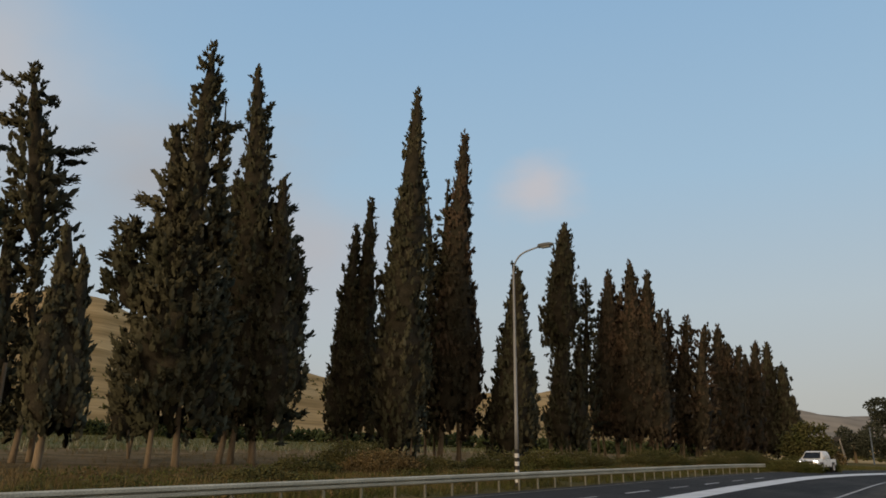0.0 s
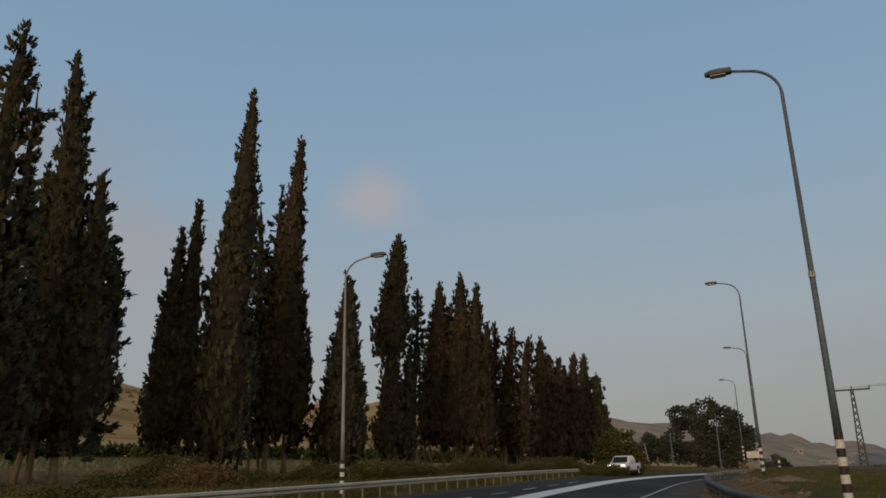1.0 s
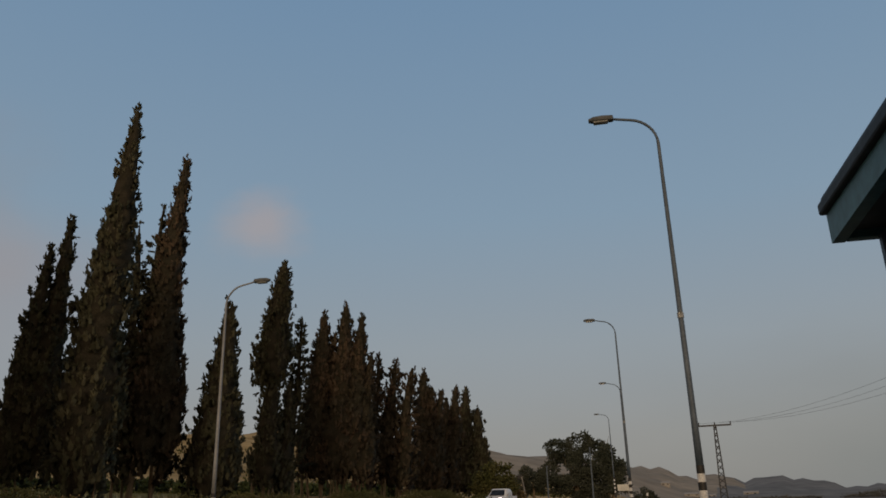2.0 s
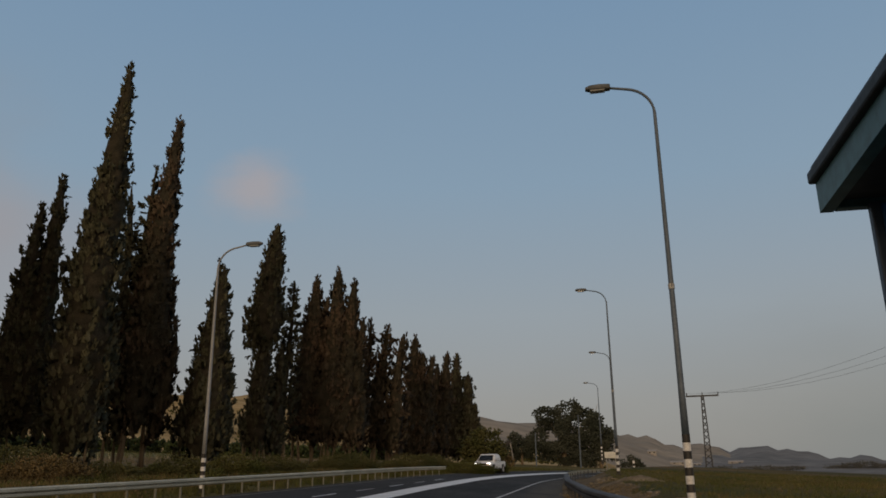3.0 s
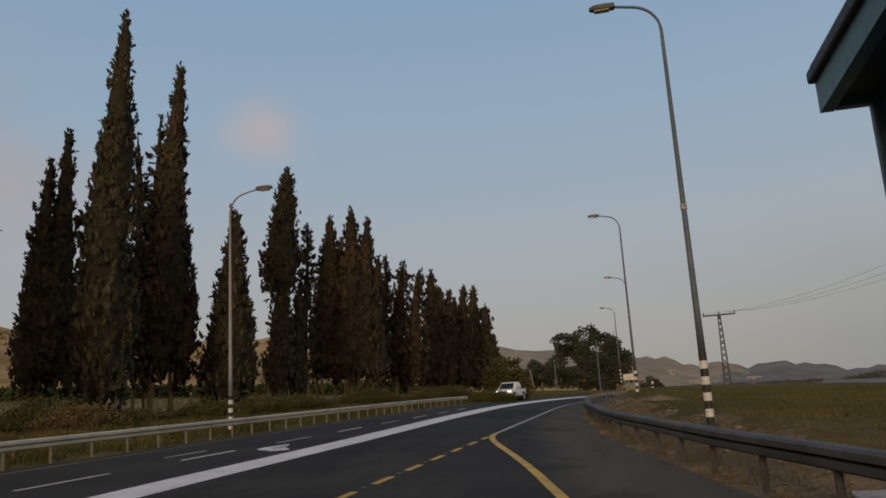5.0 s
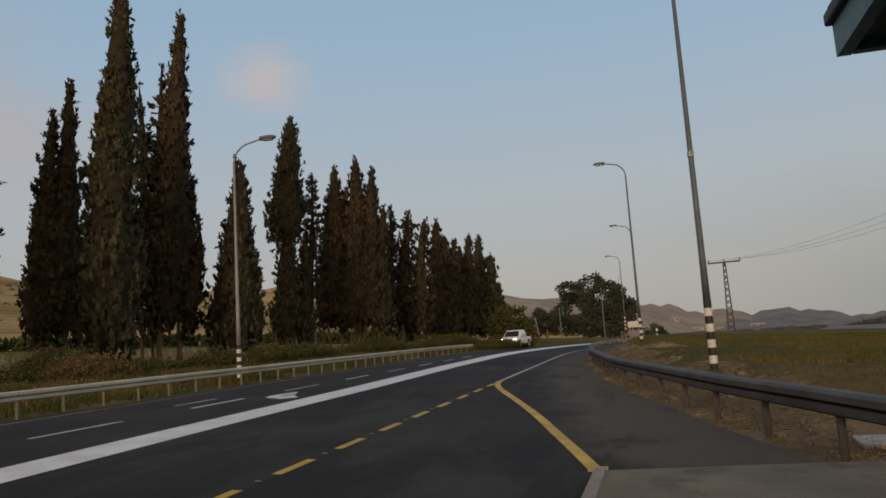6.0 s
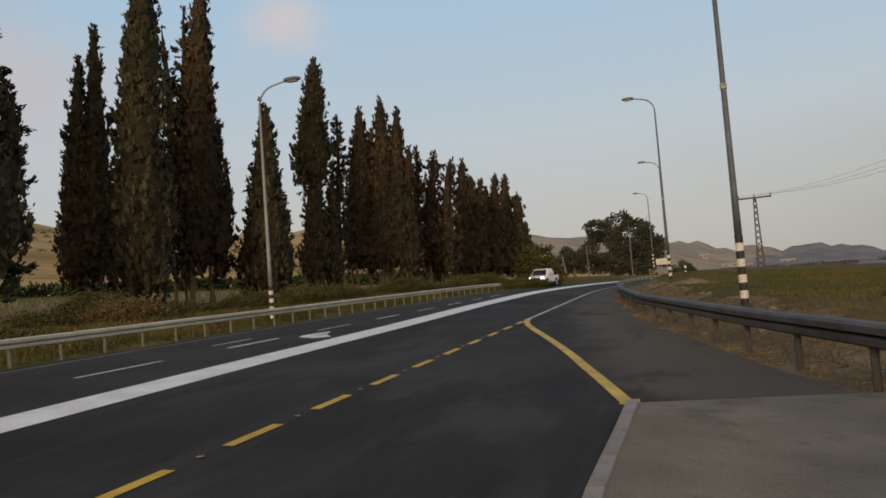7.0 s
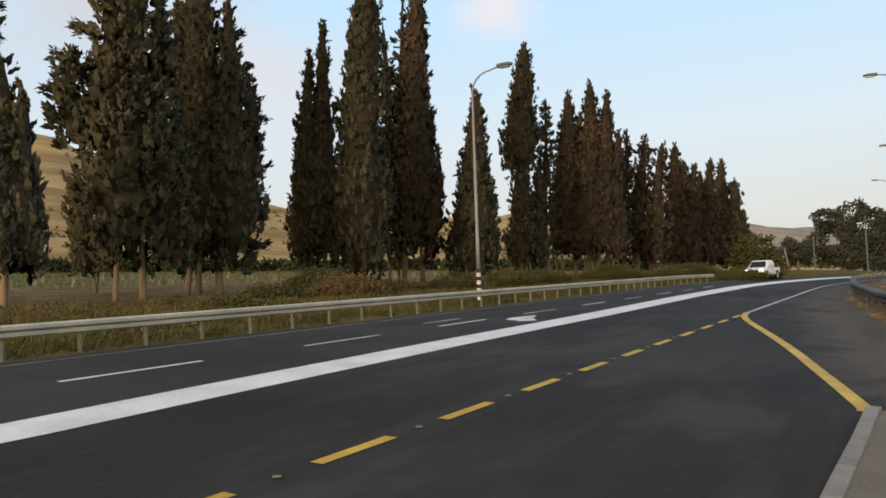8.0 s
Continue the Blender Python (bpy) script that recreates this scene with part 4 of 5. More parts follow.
cypress(48.5, -31, [(0.96, 26.1, -0.21, 1.9, 1.85), (1.61, 13.8, 1.12, 1.8, 0.7), (2.0, 9.5, 1.3, 3.5, 0.9)], [(-1.1, 0.3), (-0.5, 0.2), (0.1, 0.1), (0.7, -0.1)], "tall brownish cypress on a cluster of pale trunks", 10, 0.25, brown=True, girth=0.17)
cypress(49.7, -27, [(1.02, 14.5, -0.05, 0.8, 2.05), (1.5, 9.0, 1.0, 1.0, 1.3), (0.6, 15.2, 0.5, 8.0, 0.5)], [(-0.6, 0.2), (0.7, 0.1)], "medium dark cypress with a leaning tip", 11, 0.26)
cypress(66.9, -31, [(1.23, 22.9, 0.3, 10.2, 2.0), (0.1, 19.0, -0.2, 10.8, 1.0), (0.75, 12.6, 0.0, 2.2, 1.55), (2.1, 11.0, 1.7, 2.2, 1.1)], [(-0.9, 0.2), (-0.5, 0.2), (0.3, 0.1), (0.7, 0.1), (1.1, 0)], "dark cypress with a waisted crown on bare trunks", 12, 0.26, full=0.55, girth=0.15)
cypress(70.2, -30, [(0.94, 18.0, 0.0, 2.3, 1.5)], [(-0.4, 0.1), (0, 0.1), (0.6, 0)], "thin open cypress with a ragged crown", 13, 0.7, girth=0.15)
cypress(74.0, -29, [(0.81, 19.3, -0.1, 2.3, 2.0), (1.9, 17.1, 0.4, 2.4, 1.5)], [(-0.9, 0.1), (-0.3, 0.1), (0.5, 0), (1.1, 0)], "dense dark cypress with two tips", 14, 0.24, brown=True, full=0.62, girth=0.15)
cypress(74.5, -27, [(1.1, 20.2, 0.0, 2.3, 2.1), (2.7, 19.1, 1.35, 2.3, 1.8), (3.6, 15.0, 2.6, 2.2, 1.6)], [(-0.8, 0.1), (-0.3, 0.1), (0.5, 0.1), (0.9, 0), (1.9, 0), (2.6, 0.1)], "broad browned cypress with several tips", 15, 0.28, brown=True, full=0.62, girth=0.15)
cypress(84.4, -25.5, [(2.02, 15.7, 0.4, 2.2, 2.0), (3.9, 15.0, 2.3, 2.1, 1.9), (0.08, 16.5, -1.16, 2.2, 1.4)], [(-0.7, 0.2), (0, 0.2), (0.8, 0.2), (1.6, 0.1), (2.4, 0)], "ragged browned cypress with crooked tips", 16, 0.48, full=0.6, brown=True, spray=1.1, girth=0.15)
cypress(100.5, -25, [(1.11, 17.0, 0.2, 1.0, 2.1), (3.11, 14.4, 1.9, 1.2, 1.6), (2.14, 14.8, 0.9, 1.0, 1.5)], [(0, 0.2), (1.8, 0)], "browned cypress with a cluster of short tips", 17, 0.3, brown=True, full=0.6, spray=1.2)
cypress(113.3, -24, [(1.71, 16.4, 0.3, 0.8, 1.9), (0.28, 14.7, -0.94, 0.9, 1.7)], [(0, 0.1)], "dark cypress towards the end of the row", 18, 0.3, brown=True, full=0.6, spray=1.3)
cypress(123.5, -24, [(1.57, 17.5, 0.4, 0.8, 2.3), (3.3, 14.3, 2.5, 0.9, 2.1), (4.4, 9.5, 3.7, 0.9, 1.5)], [(0, 0.1)], "dark cypress closing the end of the row", 19, 0.35, full=0.6, spray=1.3)


def leaf_cloud(blobs, per_m2, leaf, rng):
    """Leaves over uneven clumps: (x, y, z, rx, ry, rz)."""
    pts_all, ways_all = [], []
    for x0, y0, z0, rx, ry, rz in blobs:
        n = int(per_m2 * 4 * math.pi * ((rx * ry + ry * rz + rx * rz) / 3))
        v = rng.normal(size=(n, 3))
        v /= np.linalg.norm(v, axis=1, keepdims=True)
        lump = 1 + 0.25 * np.sin(v[:, 0] * 5 + x0) * np.sin(v[:, 1] * 6 + y0) + 0.2 * np.sin(v[:, 2] * 9 + z0)
        rad = lump * (1 - 0.5 * rng.random(n) ** 1.5)
        pts_all.append(np.array([x0, y0, z0]) + v * [rx, ry, rz] * rad[:, None])
        ways_all.append(v + rng.normal(0, 0.6, (n, 3)) + [0, 0, 0.25])
    pts, ways = np.concatenate(pts_all), np.concatenate(ways_all)
    size = leaf * rng.uniform(0.6, 1.4, len(pts))
    return spikes(pts, ways, size, size * 0.32, rng)


def broad_tree(name, x, y, z, blobs, trunks, label, seed, material, per_m2=26, leaf=0.4, category="tree", group=""):
    rng = np.random.default_rng(seed)
    tree = thing(name, Matrix.Translation((x, y, z)) @ pose(0, 0, 0, 0, 0, -math.degrees(math.atan2(x, y))), label, category, group)
    if category == "tree":
        # break each mass of foliage into many smaller clumps
        clumps = []
        for x0, y0, z0, rx, ry, rz in blobs:
            for _ in range(20):
                w = rng.normal(size=3)
                w /= np.linalg.norm(w)
                k = rng.uniform(0.16, 0.36)
                clumps.append((x0 + w[0] * rx * 0.78, y0 + w[1] * ry * 0.78, max(z0 + w[2] * rz * 0.78, 0.6), rx * k, ry * k, rz * k * 0.9))
        blobs = clumps
    v, f = leaf_cloud(blobs, per_m2, leaf, rng)
    big_mesh("crown", v, f, material, tree)
    for tx, tz, tr in trunks:
        part("trunk", tube([(tx, 0, -0.4), (tx * 1.1, 0.1, tz * 0.5), (tx * 1.35, 0.1, tz)], [tr * 1.3, tr, tr * 0.5], 8), M_BARK, tree, smooth=True)
        for k in range(3):
            a = rng.uniform(0, 6.28)
            part("limb", tube([(tx * 1.15, 0.1, tz * 0.55), (tx + math.cos(a) * tz * 0.2, math.sin(a) * tz * 0.2, tz * 0.8), (tx + math.cos(a) * tz * 0.32, math.sin(a) * tz * 0.3, tz * 1.1)], [tr * 0.6, tr * 0.4, tr * 0.15], 6), M_BARK, tree)
    return tree


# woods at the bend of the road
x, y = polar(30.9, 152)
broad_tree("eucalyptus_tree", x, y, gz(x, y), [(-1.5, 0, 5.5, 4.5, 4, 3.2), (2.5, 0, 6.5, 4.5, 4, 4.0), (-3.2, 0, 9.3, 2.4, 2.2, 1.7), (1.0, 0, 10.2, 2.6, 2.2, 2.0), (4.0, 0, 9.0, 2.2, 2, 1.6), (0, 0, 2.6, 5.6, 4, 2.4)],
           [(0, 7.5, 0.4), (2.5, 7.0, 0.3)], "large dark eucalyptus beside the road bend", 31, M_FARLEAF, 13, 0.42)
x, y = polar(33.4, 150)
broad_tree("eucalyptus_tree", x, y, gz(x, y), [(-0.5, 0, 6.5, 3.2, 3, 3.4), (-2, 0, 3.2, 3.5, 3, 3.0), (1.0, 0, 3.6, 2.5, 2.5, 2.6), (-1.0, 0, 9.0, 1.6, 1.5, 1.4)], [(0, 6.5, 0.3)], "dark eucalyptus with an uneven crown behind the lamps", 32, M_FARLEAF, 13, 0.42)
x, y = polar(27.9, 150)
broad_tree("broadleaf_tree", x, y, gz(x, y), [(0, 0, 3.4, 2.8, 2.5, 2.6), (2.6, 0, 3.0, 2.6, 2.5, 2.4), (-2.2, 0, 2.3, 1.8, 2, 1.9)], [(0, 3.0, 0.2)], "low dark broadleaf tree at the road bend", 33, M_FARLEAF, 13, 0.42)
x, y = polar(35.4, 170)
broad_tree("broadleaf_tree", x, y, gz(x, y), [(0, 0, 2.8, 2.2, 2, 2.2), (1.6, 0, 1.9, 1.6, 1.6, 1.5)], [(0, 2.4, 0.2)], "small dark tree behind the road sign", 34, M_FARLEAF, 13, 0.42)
x, y = polar(25.3, 118)
broad_tree("roadside_bush", x, y, gz(x, y), [(0, 0, 3.0, 2.2, 2.2, 2.6), (-1.9, 0, 2.2, 1.8, 2, 2.0), (1.3, 0, 1.7, 1.5, 1.6, 1.6)], [(0, 2.2, 0.15)], "light green rounded bush at the end of the cypress row", 35, M_BUSH, 14, 0.5, "bush")


def verge_bush(s, d, w, h, label, seed, material):
    x, y = road_xy(s, d)
    return broad_tree("verge_bush", float(x), float(y), gz(x, y) - 0.05, [(0, 0, h * 0.42, w, w * 0.7, h * 0.55), (w * 0.7, 0.2, h * 0.3, w * 0.6, w * 0.5, h * 0.4), (-w * 0.7, 0, h * 0.28, w * 0.55, w * 0.5, h * 0.38)],
                      [], label, seed, material, 170, 0.12, "bush", "verge bushes")


verge_bush(30.5, -23.5, 1.5, 1.15, "rust-brown dry bush on the verge", 41, M_DRY)
verge_bush(31.5, -26.0, 1.7, 1.5, "olive green bush at the foot of the cypresses", 42, M_BUSH)
verge_bush(26.0, -24.5, 1.3, 0.8, "low green bush on the verge", 43, M_BUSH)
verge_bush(36.5, -24.5, 1.3, 0.8, "low green bush on the verge", 44, M_BUSH)
verge_bush(40.5, -23.0, 1.5, 1.1, "low green bush behind the barrier", 45, M_BUSH)
verge_bush(45.0, -22.0, 1.4, 1.3, "green bush beside the lamp post", 46, M_GRASS)
verge_bush(52.0, -22.5, 1.9, 1.2, "low green bush behind the barrier", 47, M_BUSH)
verge_bush(63.0, -21.5, 2.4, 1.4, "low green bush behind the barrier", 48, M_BUSH)
verge_bush(74.0, -19.0, 3.0, 1.5, "low green bush behind the barrier", 49, M_BUSH)
verge_bush(32.9, -16.9, 0.42, 0.8, "small rounded yellow-green bush beside the lamp post", 53, M_GRASS)
verge_bush(20.5, -21.5, 1.2, 0.6, "low green bush on the verge", 50, M_BUSH)
verge_bush(73.5, -14.2, 2.2, 1.0, "grey-green bush beyond the end of the barrier", 51, M_GRASS)
verge_bush(80.0, -15.0, 2.4, 1.2, "grey-green bush beyond the end of the barrier", 52, M_GRASS)


def hedge():
    rng = np.random.default_rng(60)
    blobs = []
    for k in range(64):
        az = -34 + k * 0.82
        x, y = polar(az, 138 + 3 * math.sin(k * 1.3))
        blobs.append((x, y, gz(x, y) + 0.6, 1.5, 1.5, 1.05 + 0.25 * math.sin(k * 2.1)))
    v, f = leaf_cloud(blobs, 10, 0.75, rng)
    return tagged(big_mesh("hedge", v, f, M_HEDGE), "long dark green hedge behind the field", "hedge", kind="stuff")


hedge()


def blades(name, spots, tall, material, label, seed, per=5):
    """Grass tufts: thin upright blades fanned round each spot."""
    rng = np.random.default_rng(seed)
    spots = np.repeat(np.asarray(spots), per, axis=0)
    n = len(spots)
    a = rng.uniform(0, 2 * math.pi, n)
    size = tall * rng.uniform(0.45, 1.25, n)
    foot = spots + np.stack([np.cos(a), np.sin(a), np.zeros(n)], -1) * 0.06
    tip = foot + np.stack([np.cos(a) * size * 0.45, np.sin(a) * size * 0.45, size], -1)
    side = np.stack([-np.sin(a), np.cos(a), np.zeros(n)], -1) * (0.006 + 0.022 * size)[:, None]
    verts = np.stack([foot - side, foot + side, tip], 1).reshape(-1, 3)
    ob = big_mesh(name, verts, np.arange(n * 3).reshape(-1, 3), material)
    return tagged(ob, label, "grass", kind="stuff")


def scatter(n, s0, s1, d0, d1, seed, power=1.0):
    rng = np.random.default_rng(seed)
    s = s0 + (s1 - s0) * rng.random(n) ** power
    d = d0 + (d1 - d0) * rng.random(n)
    x, y = road_xy(s, d)
    keep = np.sin(x * 0.9 + np.sin(y * 0.5) * 2) + np.sin(y * 0.8) + rng.normal(0, 0.8, n) > -0.4
    x, y = x[keep], y[keep]
    return np.stack([x, y, ground_z(x, y) - 0.02], -1)


blades("verge_grass", scatter(30000, -8, 110, -24, -14.95, 71, 1.4), 0.26, M_GRASS, "rough green grass along the verge", 71)
blades("dry_grass", scatter(12000, -5, 100, -29, -16, 72, 1.4), 0.36, M_DRY, "tall dry grass under the cypresses", 72)


def beside_rail(n, seed, lo, hi, s0, s1):
    rng = np.random.default_rng(seed)
    s = rng.uniform(s0, s1, n)
    d = rail_d(s) + rng.uniform(lo, hi, n)
    x, y = road_xy(s, d)
    return np.stack([x, y, ground_z(x, y) - 0.01], -1)


blades("field_grass", np.concatenate([beside_rail(11000, 74, 2.6, 22, 4, 70), beside_rail(9000, 75, 10, 60, 10, 70)]), 0.13, M_GRASS, "low green and brown growth in the field", 74)
blades("field_stubble", beside_rail(7000, 76, 5, 60, 4, 75), 0.10, M_DRY, "dry stubble in the field", 76)
blades("rail_weeds", beside_rail(1500, 77, -0.1, 2.4, 8, 40), 0.11, M_DRY, "dry weeds at the foot of the barrier", 77)


def straw_litter():
    """Broken straw and dead stems lying flat at the foot of the barrier."""
    rng = np.random.default_rng(160)
    spots = beside_rail(5200, 160, -0.25, 2.6, 7, 48)
    drift = np.sin(spots[:, 0] * 1.3 + np.sin(spots[:, 1] * 0.9)) + np.sin(spots[:, 1] * 1.1) + rng.normal(0, 0.6, len(spots)) > 0.2
    spots = spots[drift]
    n = len(spots)
    a, size = rng.uniform(0, 2 * math.pi, n), rng.uniform(0.08, 0.32, n)
    way = np.stack([np.cos(a), np.sin(a), rng.uniform(-0.02, 0.25, n)], -1)
    v, f = spikes(spots + [0, 0, 0.025], way, size, rng.uniform(0.006, 0.014, n), rng)
    return tagged(big_mesh("straw_litter", v, f, M_STRAW), "bleached straw lying in the roadside dirt", "straw", kind="stuff")


straw_litter()

rng_field = np.random.default_rng(79)
fs, fd = rng_field.uniform(5, 120, 9000), -30 - 75 * rng_field.random(9000) ** 1.4
fx, fy = fs * UX + fd * UY, fs * UY - fd * UX
near_field = np.hypot(fx, fy) < 132
blades("field_weeds", np.stack([fx, fy, ground_z(fx, fy) - 0.02], -1)[near_field], 0.22, M_DRY, "dry weeds scattered over the field", 79, 4)


def crop_rows():
    """Young plants in rows across the ploughed field behind the trees."""
    spots = []
    rng = np.random.default_rng(78)
    for k in range(22):
        d = -50 - k * 3.4
        for s in np.arange(8, 120, 0.6):
            if rng.random() < 0.75:
                x, y = s * UX + d * UY, s * UY - d * UX
                if math.hypot(x, y) < 134:
                    spots.append((x + rng.normal(0, 0.15), y + rng.normal(0, 0.15), gz(x, y) - 0.02))
    return blades("crop_plants", spots, 0.5, M_GRASS, "rows of young green plants in the field", 78, 7)


crop_rows()


def pale_plants():
    """Dusty pale seedlings and dry stalks dotted over the near part of the field."""
    spots = []
    rng = np.random.default_rng(79)
    for k in range(9):
        d = -46 - k * 2.6
        for s in np.arange(10, 90, 1.1):
            if rng.random() < 0.35:
                x, y = s * UX + d * UY, s * UY - d * UX
                spots.append((x + rng.normal(0, 0.25), y + rng.normal(0, 0.25), gz(x, y) - 0.02))
    return blades("pale_field_plants", spots, 0.8, M_PALE, "dusty pale seedlings dotted over the field", 79, 6)


pale_plants()


def field_weeds(name, material, label, seed, n, r0, r1, tall):
    """Loose low clumps of weeds in drifts over the raised field."""
    rng = np.random.default_rng(seed)
    az, r = np.radians(rng.uniform(31, 60, n)), rng.uniform(r0, r1, n)
    x, y = r * np.sin(az), r * np.cos(az)
    s, d = x * UX + y * UY, x * UY - y * UX
    keep = (d - bend(s) - rail_d(s) > 3.6) & (np.sin(x * 0.21 + seed) + np.sin(y * 0.33 + x * 0.1) + rng.normal(0, 0.35, n) > 0.3)
    x, y = x[keep], y[keep]
    return blades(name, np.stack([x, y, ground_z(x, y) - 0.02], -1), tall, material, label, seed, 6)


field_weeds("dry_field_weeds", M_DRY, "drifts of dry brown weeds over the raised field", 131, 9000, 24, 62, 0.13)
field_weeds("green_field_weeds", M_GRASS, "drifts of low green weeds over the raised field", 134, 8000, 17, 80, 0.17)


def hill_scrub():
    """Low dark scrub dotted over the dry hillside."""
    rng = np.random.default_rng(120)
    az = np.radians(rng.uniform(-36, 34, 1500))
    r = 175 * (680 / 175) ** rng.random(1500)
    x, y = r * np.sin(az), r * np.cos(az)
    keep = np.sin(x * 0.03 + 2) * np.sin(y * 0.022) + rng.normal(0, 0.5, len(x)) > 0.15
    x, y = x[keep], y[keep]
    blobs = [(float(a), float(b), float(c), float(w), float(w), float(w) * 0.6) for a, b, c, w in zip(x, y, ground_z(x, y) + 0.2, rng.uniform(0.5, 1.5, len(x)))]
    v, f = leaf_cloud(blobs, 1.8, 1.0, rng)
    return tagged(big_mesh("hill_scrub", v, f, M_BUSH), "scattered low scrub on the dry hillside", "scrub", kind="stuff")


hill_scrub()


def verge_weeds():
    """Mixed low weeds and leafy clumps between the barrier and the trees."""
    for seed, material, n, kind_label in ((131, M_BUSH, 260, "low green weeds along the verge"), (132, M_GRASS, 240, "low olive weeds along the verge"), (133, M_DRY, 90, "dry brown weeds along the verge")):
        rng = np.random.default_rng(seed)
        s = rng.uniform(2, 75, n)
        d = rng.uniform(-28, -15.2, n)
        x, y = road_xy(s, d)
        blobs = [(float(a), float(b), float(c) + 0.05, w * 1.5, w, w * 0.8) for a, b, c, w in zip(x, y, ground_z(x, y), rng.uniform(0.14, 0.45, n))]
        v, f = leaf_cloud(blobs, 42, 0.11, rng)
        tagged(big_mesh("verge_weeds", v, f, material), kind_label, "weeds", kind="stuff")


verge_weeds()


def dead_tree(az, dist, height, label):
    x, y = polar(az, dist)
    rng = np.random.default_rng(140)
    tree = thing("dead_tree", Matrix.Translation((x, y, gz(x, y))) @ pose(0, 0, 0, 0, 0, -az), label, "tree")
    part("trunk", tube([(0, 0, -0.3), (0.1, 0, height * 0.6), (0.0, 0, height)], [0.18, 0.12, 0.04], 7), M_BARK, tree)
    for k in range(7):
        h, a, r = height * rng.uniform(0.6, 0.92), rng.uniform(0, 6.28), rng.uniform(0.6, 1.5)
        part("branch", tube([(0.03, 0, h), (math.cos(a) * r * 0.5, math.sin(a) * r * 0.5, h + r * 0.6), (math.cos(a) * r * 0.8, math.sin(a) * r * 0.8, h + r * 1.4)], [0.06, 0.05, 0.025], 5), M_BARK, tree)
    return tree


dead_tree(33.1, 156, 11.5, "bare dead tree above the dark eucalyptus")


# ---- pickup truck ----
def pickup(s, d):
    """A white double-cab pickup coming towards the stop, headlamps lit. Local y runs to its nose."""
    p = spot(s, d)
    ahead = (spot(s - 1, d) - spot(s + 1, d)).normalized()
    side = ahead.cross(Vector((0, 0, 1))).normalized()
    up = side.cross(ahead)
    m = Matrix(((side.x, ahead.x, up.x, p.x), (side.y, ahead.y, up.y, p.y), (side.z, ahead.z, up.z, p.z), (0, 0, 0, 1)))
    car = thing("pickup_truck", m, "white double-cab pickup truck with lit headlamps on the road", "pickup truck")

    def loft(name, sections, material, label="", parent=car):
        """sections: (y, half-width low, half-width high, z low, z high)."""
        bm = bmesh.new()
        last = None
        for y, w0, w1, z0, z1 in sections:
            ring = [bm.verts.new(c) for c in ((-w0, y, z0), (w0, y, z0), (w0 * 1.01, y, (z0 + z1) / 2), (w1, y, z1), (-w1, y, z1), (-w0 * 1.01, y, (z0 + z1) / 2))]
            if last:
                for i in range(6):
                    bm.faces.new((last[i], last[(i + 1) % 6], ring[(i + 1) % 6], ring[i]))
            else:
                bm.faces.new(ring[::-1])
            last = ring
        bm.faces.new(last)
        bmesh.ops.bevel(bm, geom=[e for e in bm.edges if e.calc_length() > 0.25], offset=0.025, segments=2, affect="EDGES")
        return part(name, bm, material, parent, label)

    body = loft("body", [(-2.55, 0.86, 0.86, 0.62, 1.10), (-0.95, 0.90, 0.88, 0.46, 1.10), (0.95, 0.90, 0.88, 0.46, 1.08), (1.4, 0.91, 0.84, 0.62, 1.12), (2.25, 0.88, 0.78, 0.62, 1.02), (2.5, 0.82, 0.70, 0.66, 0.92)], M_CARWHITE)
    cab = loft("cab", [(-1.0, 0.84, 0.68, 1.08, 1.70), (-0.75, 0.86, 0.70, 1.08, 1.77), (0.35, 0.86, 0.70, 1.08, 1.78), (0.62, 0.86, 0.68, 1.08, 1.70), (1.3, 0.84, 0.78, 1.06, 1.13)], M_CARWHITE)
    glass = bmesh.new()
    quad = [glass.verts.new(c) for c in ((-0.74, 1.30, 1.155), (0.74, 1.30, 1.155), (0.62, 0.70, 1.685), (-0.62, 0.70, 1.685))]
    glass.faces.new(quad)
    bmesh.ops.solidify(glass, geom=glass.faces[:], thickness=-0.03)
    part("windscreen", glass, M_CARGLASS, cab, "dark windscreen")
    for sgn in (-1, 1):
        for y0, y1, y2, y3 in ((0.0, 0.92, 0.50, 0.05), (-0.82, -0.08, -0.08, -0.72)):
            bm = bmesh.new()
            vs = [bm.verts.new(c) for c in ((sgn * 0.868, y0, 1.13), (sgn * 0.868, y1, 1.13), (sgn * 0.742, y2, 1.66), (sgn * 0.742, y3, 1.66))]
            bm.faces.new(vs if sgn > 0 else vs[::-1])
            bmesh.ops.solidify(bm, geom=bm.faces[:], thickness=0.02)
            part("side_window", bm, M_CARGLASS, cab, "dark side window")
        part("mirror", box(sgn * 0.90 - 0.1, sgn * 0.90 + 0.1, 0.78, 0.92, 1.08, 1.26, bevel=0.03), M_RIM, cab, "chrome wing mirror")
        part("headlight", box(sgn * 0.66 - 0.16, sgn * 0.66 + 0.16, 2.36, 2.50, 0.80, 0.94, bevel=0.03), M_LIGHT, body, "lit headlamp")
        part("fog_lamp", box(sgn * 0.62 - 0.09, sgn * 0.62 + 0.09, 2.56, 2.62, 0.50, 0.57, bevel=0.015), M_RIM, body)
        part("wheel_arch", box(sgn * 0.895 - 0.03, sgn * 0.895 + 0.03, 1.14, 1.98, 0.40, 0.83, bevel=0.028), M_CARDARK, body)
        part("wheel_arch", box(sgn * 0.885 - 0.03, sgn * 0.885 + 0.03, -1.98, -1.12, 0.44, 0.83, bevel=0.028), M_CARDARK, body)
        part("sill", box(sgn * 0.86 - 0.06, sgn * 0.86 + 0.06, -1.0, 1.0, 0.38, 0.46, bevel=0.02), M_CARDARK, body)
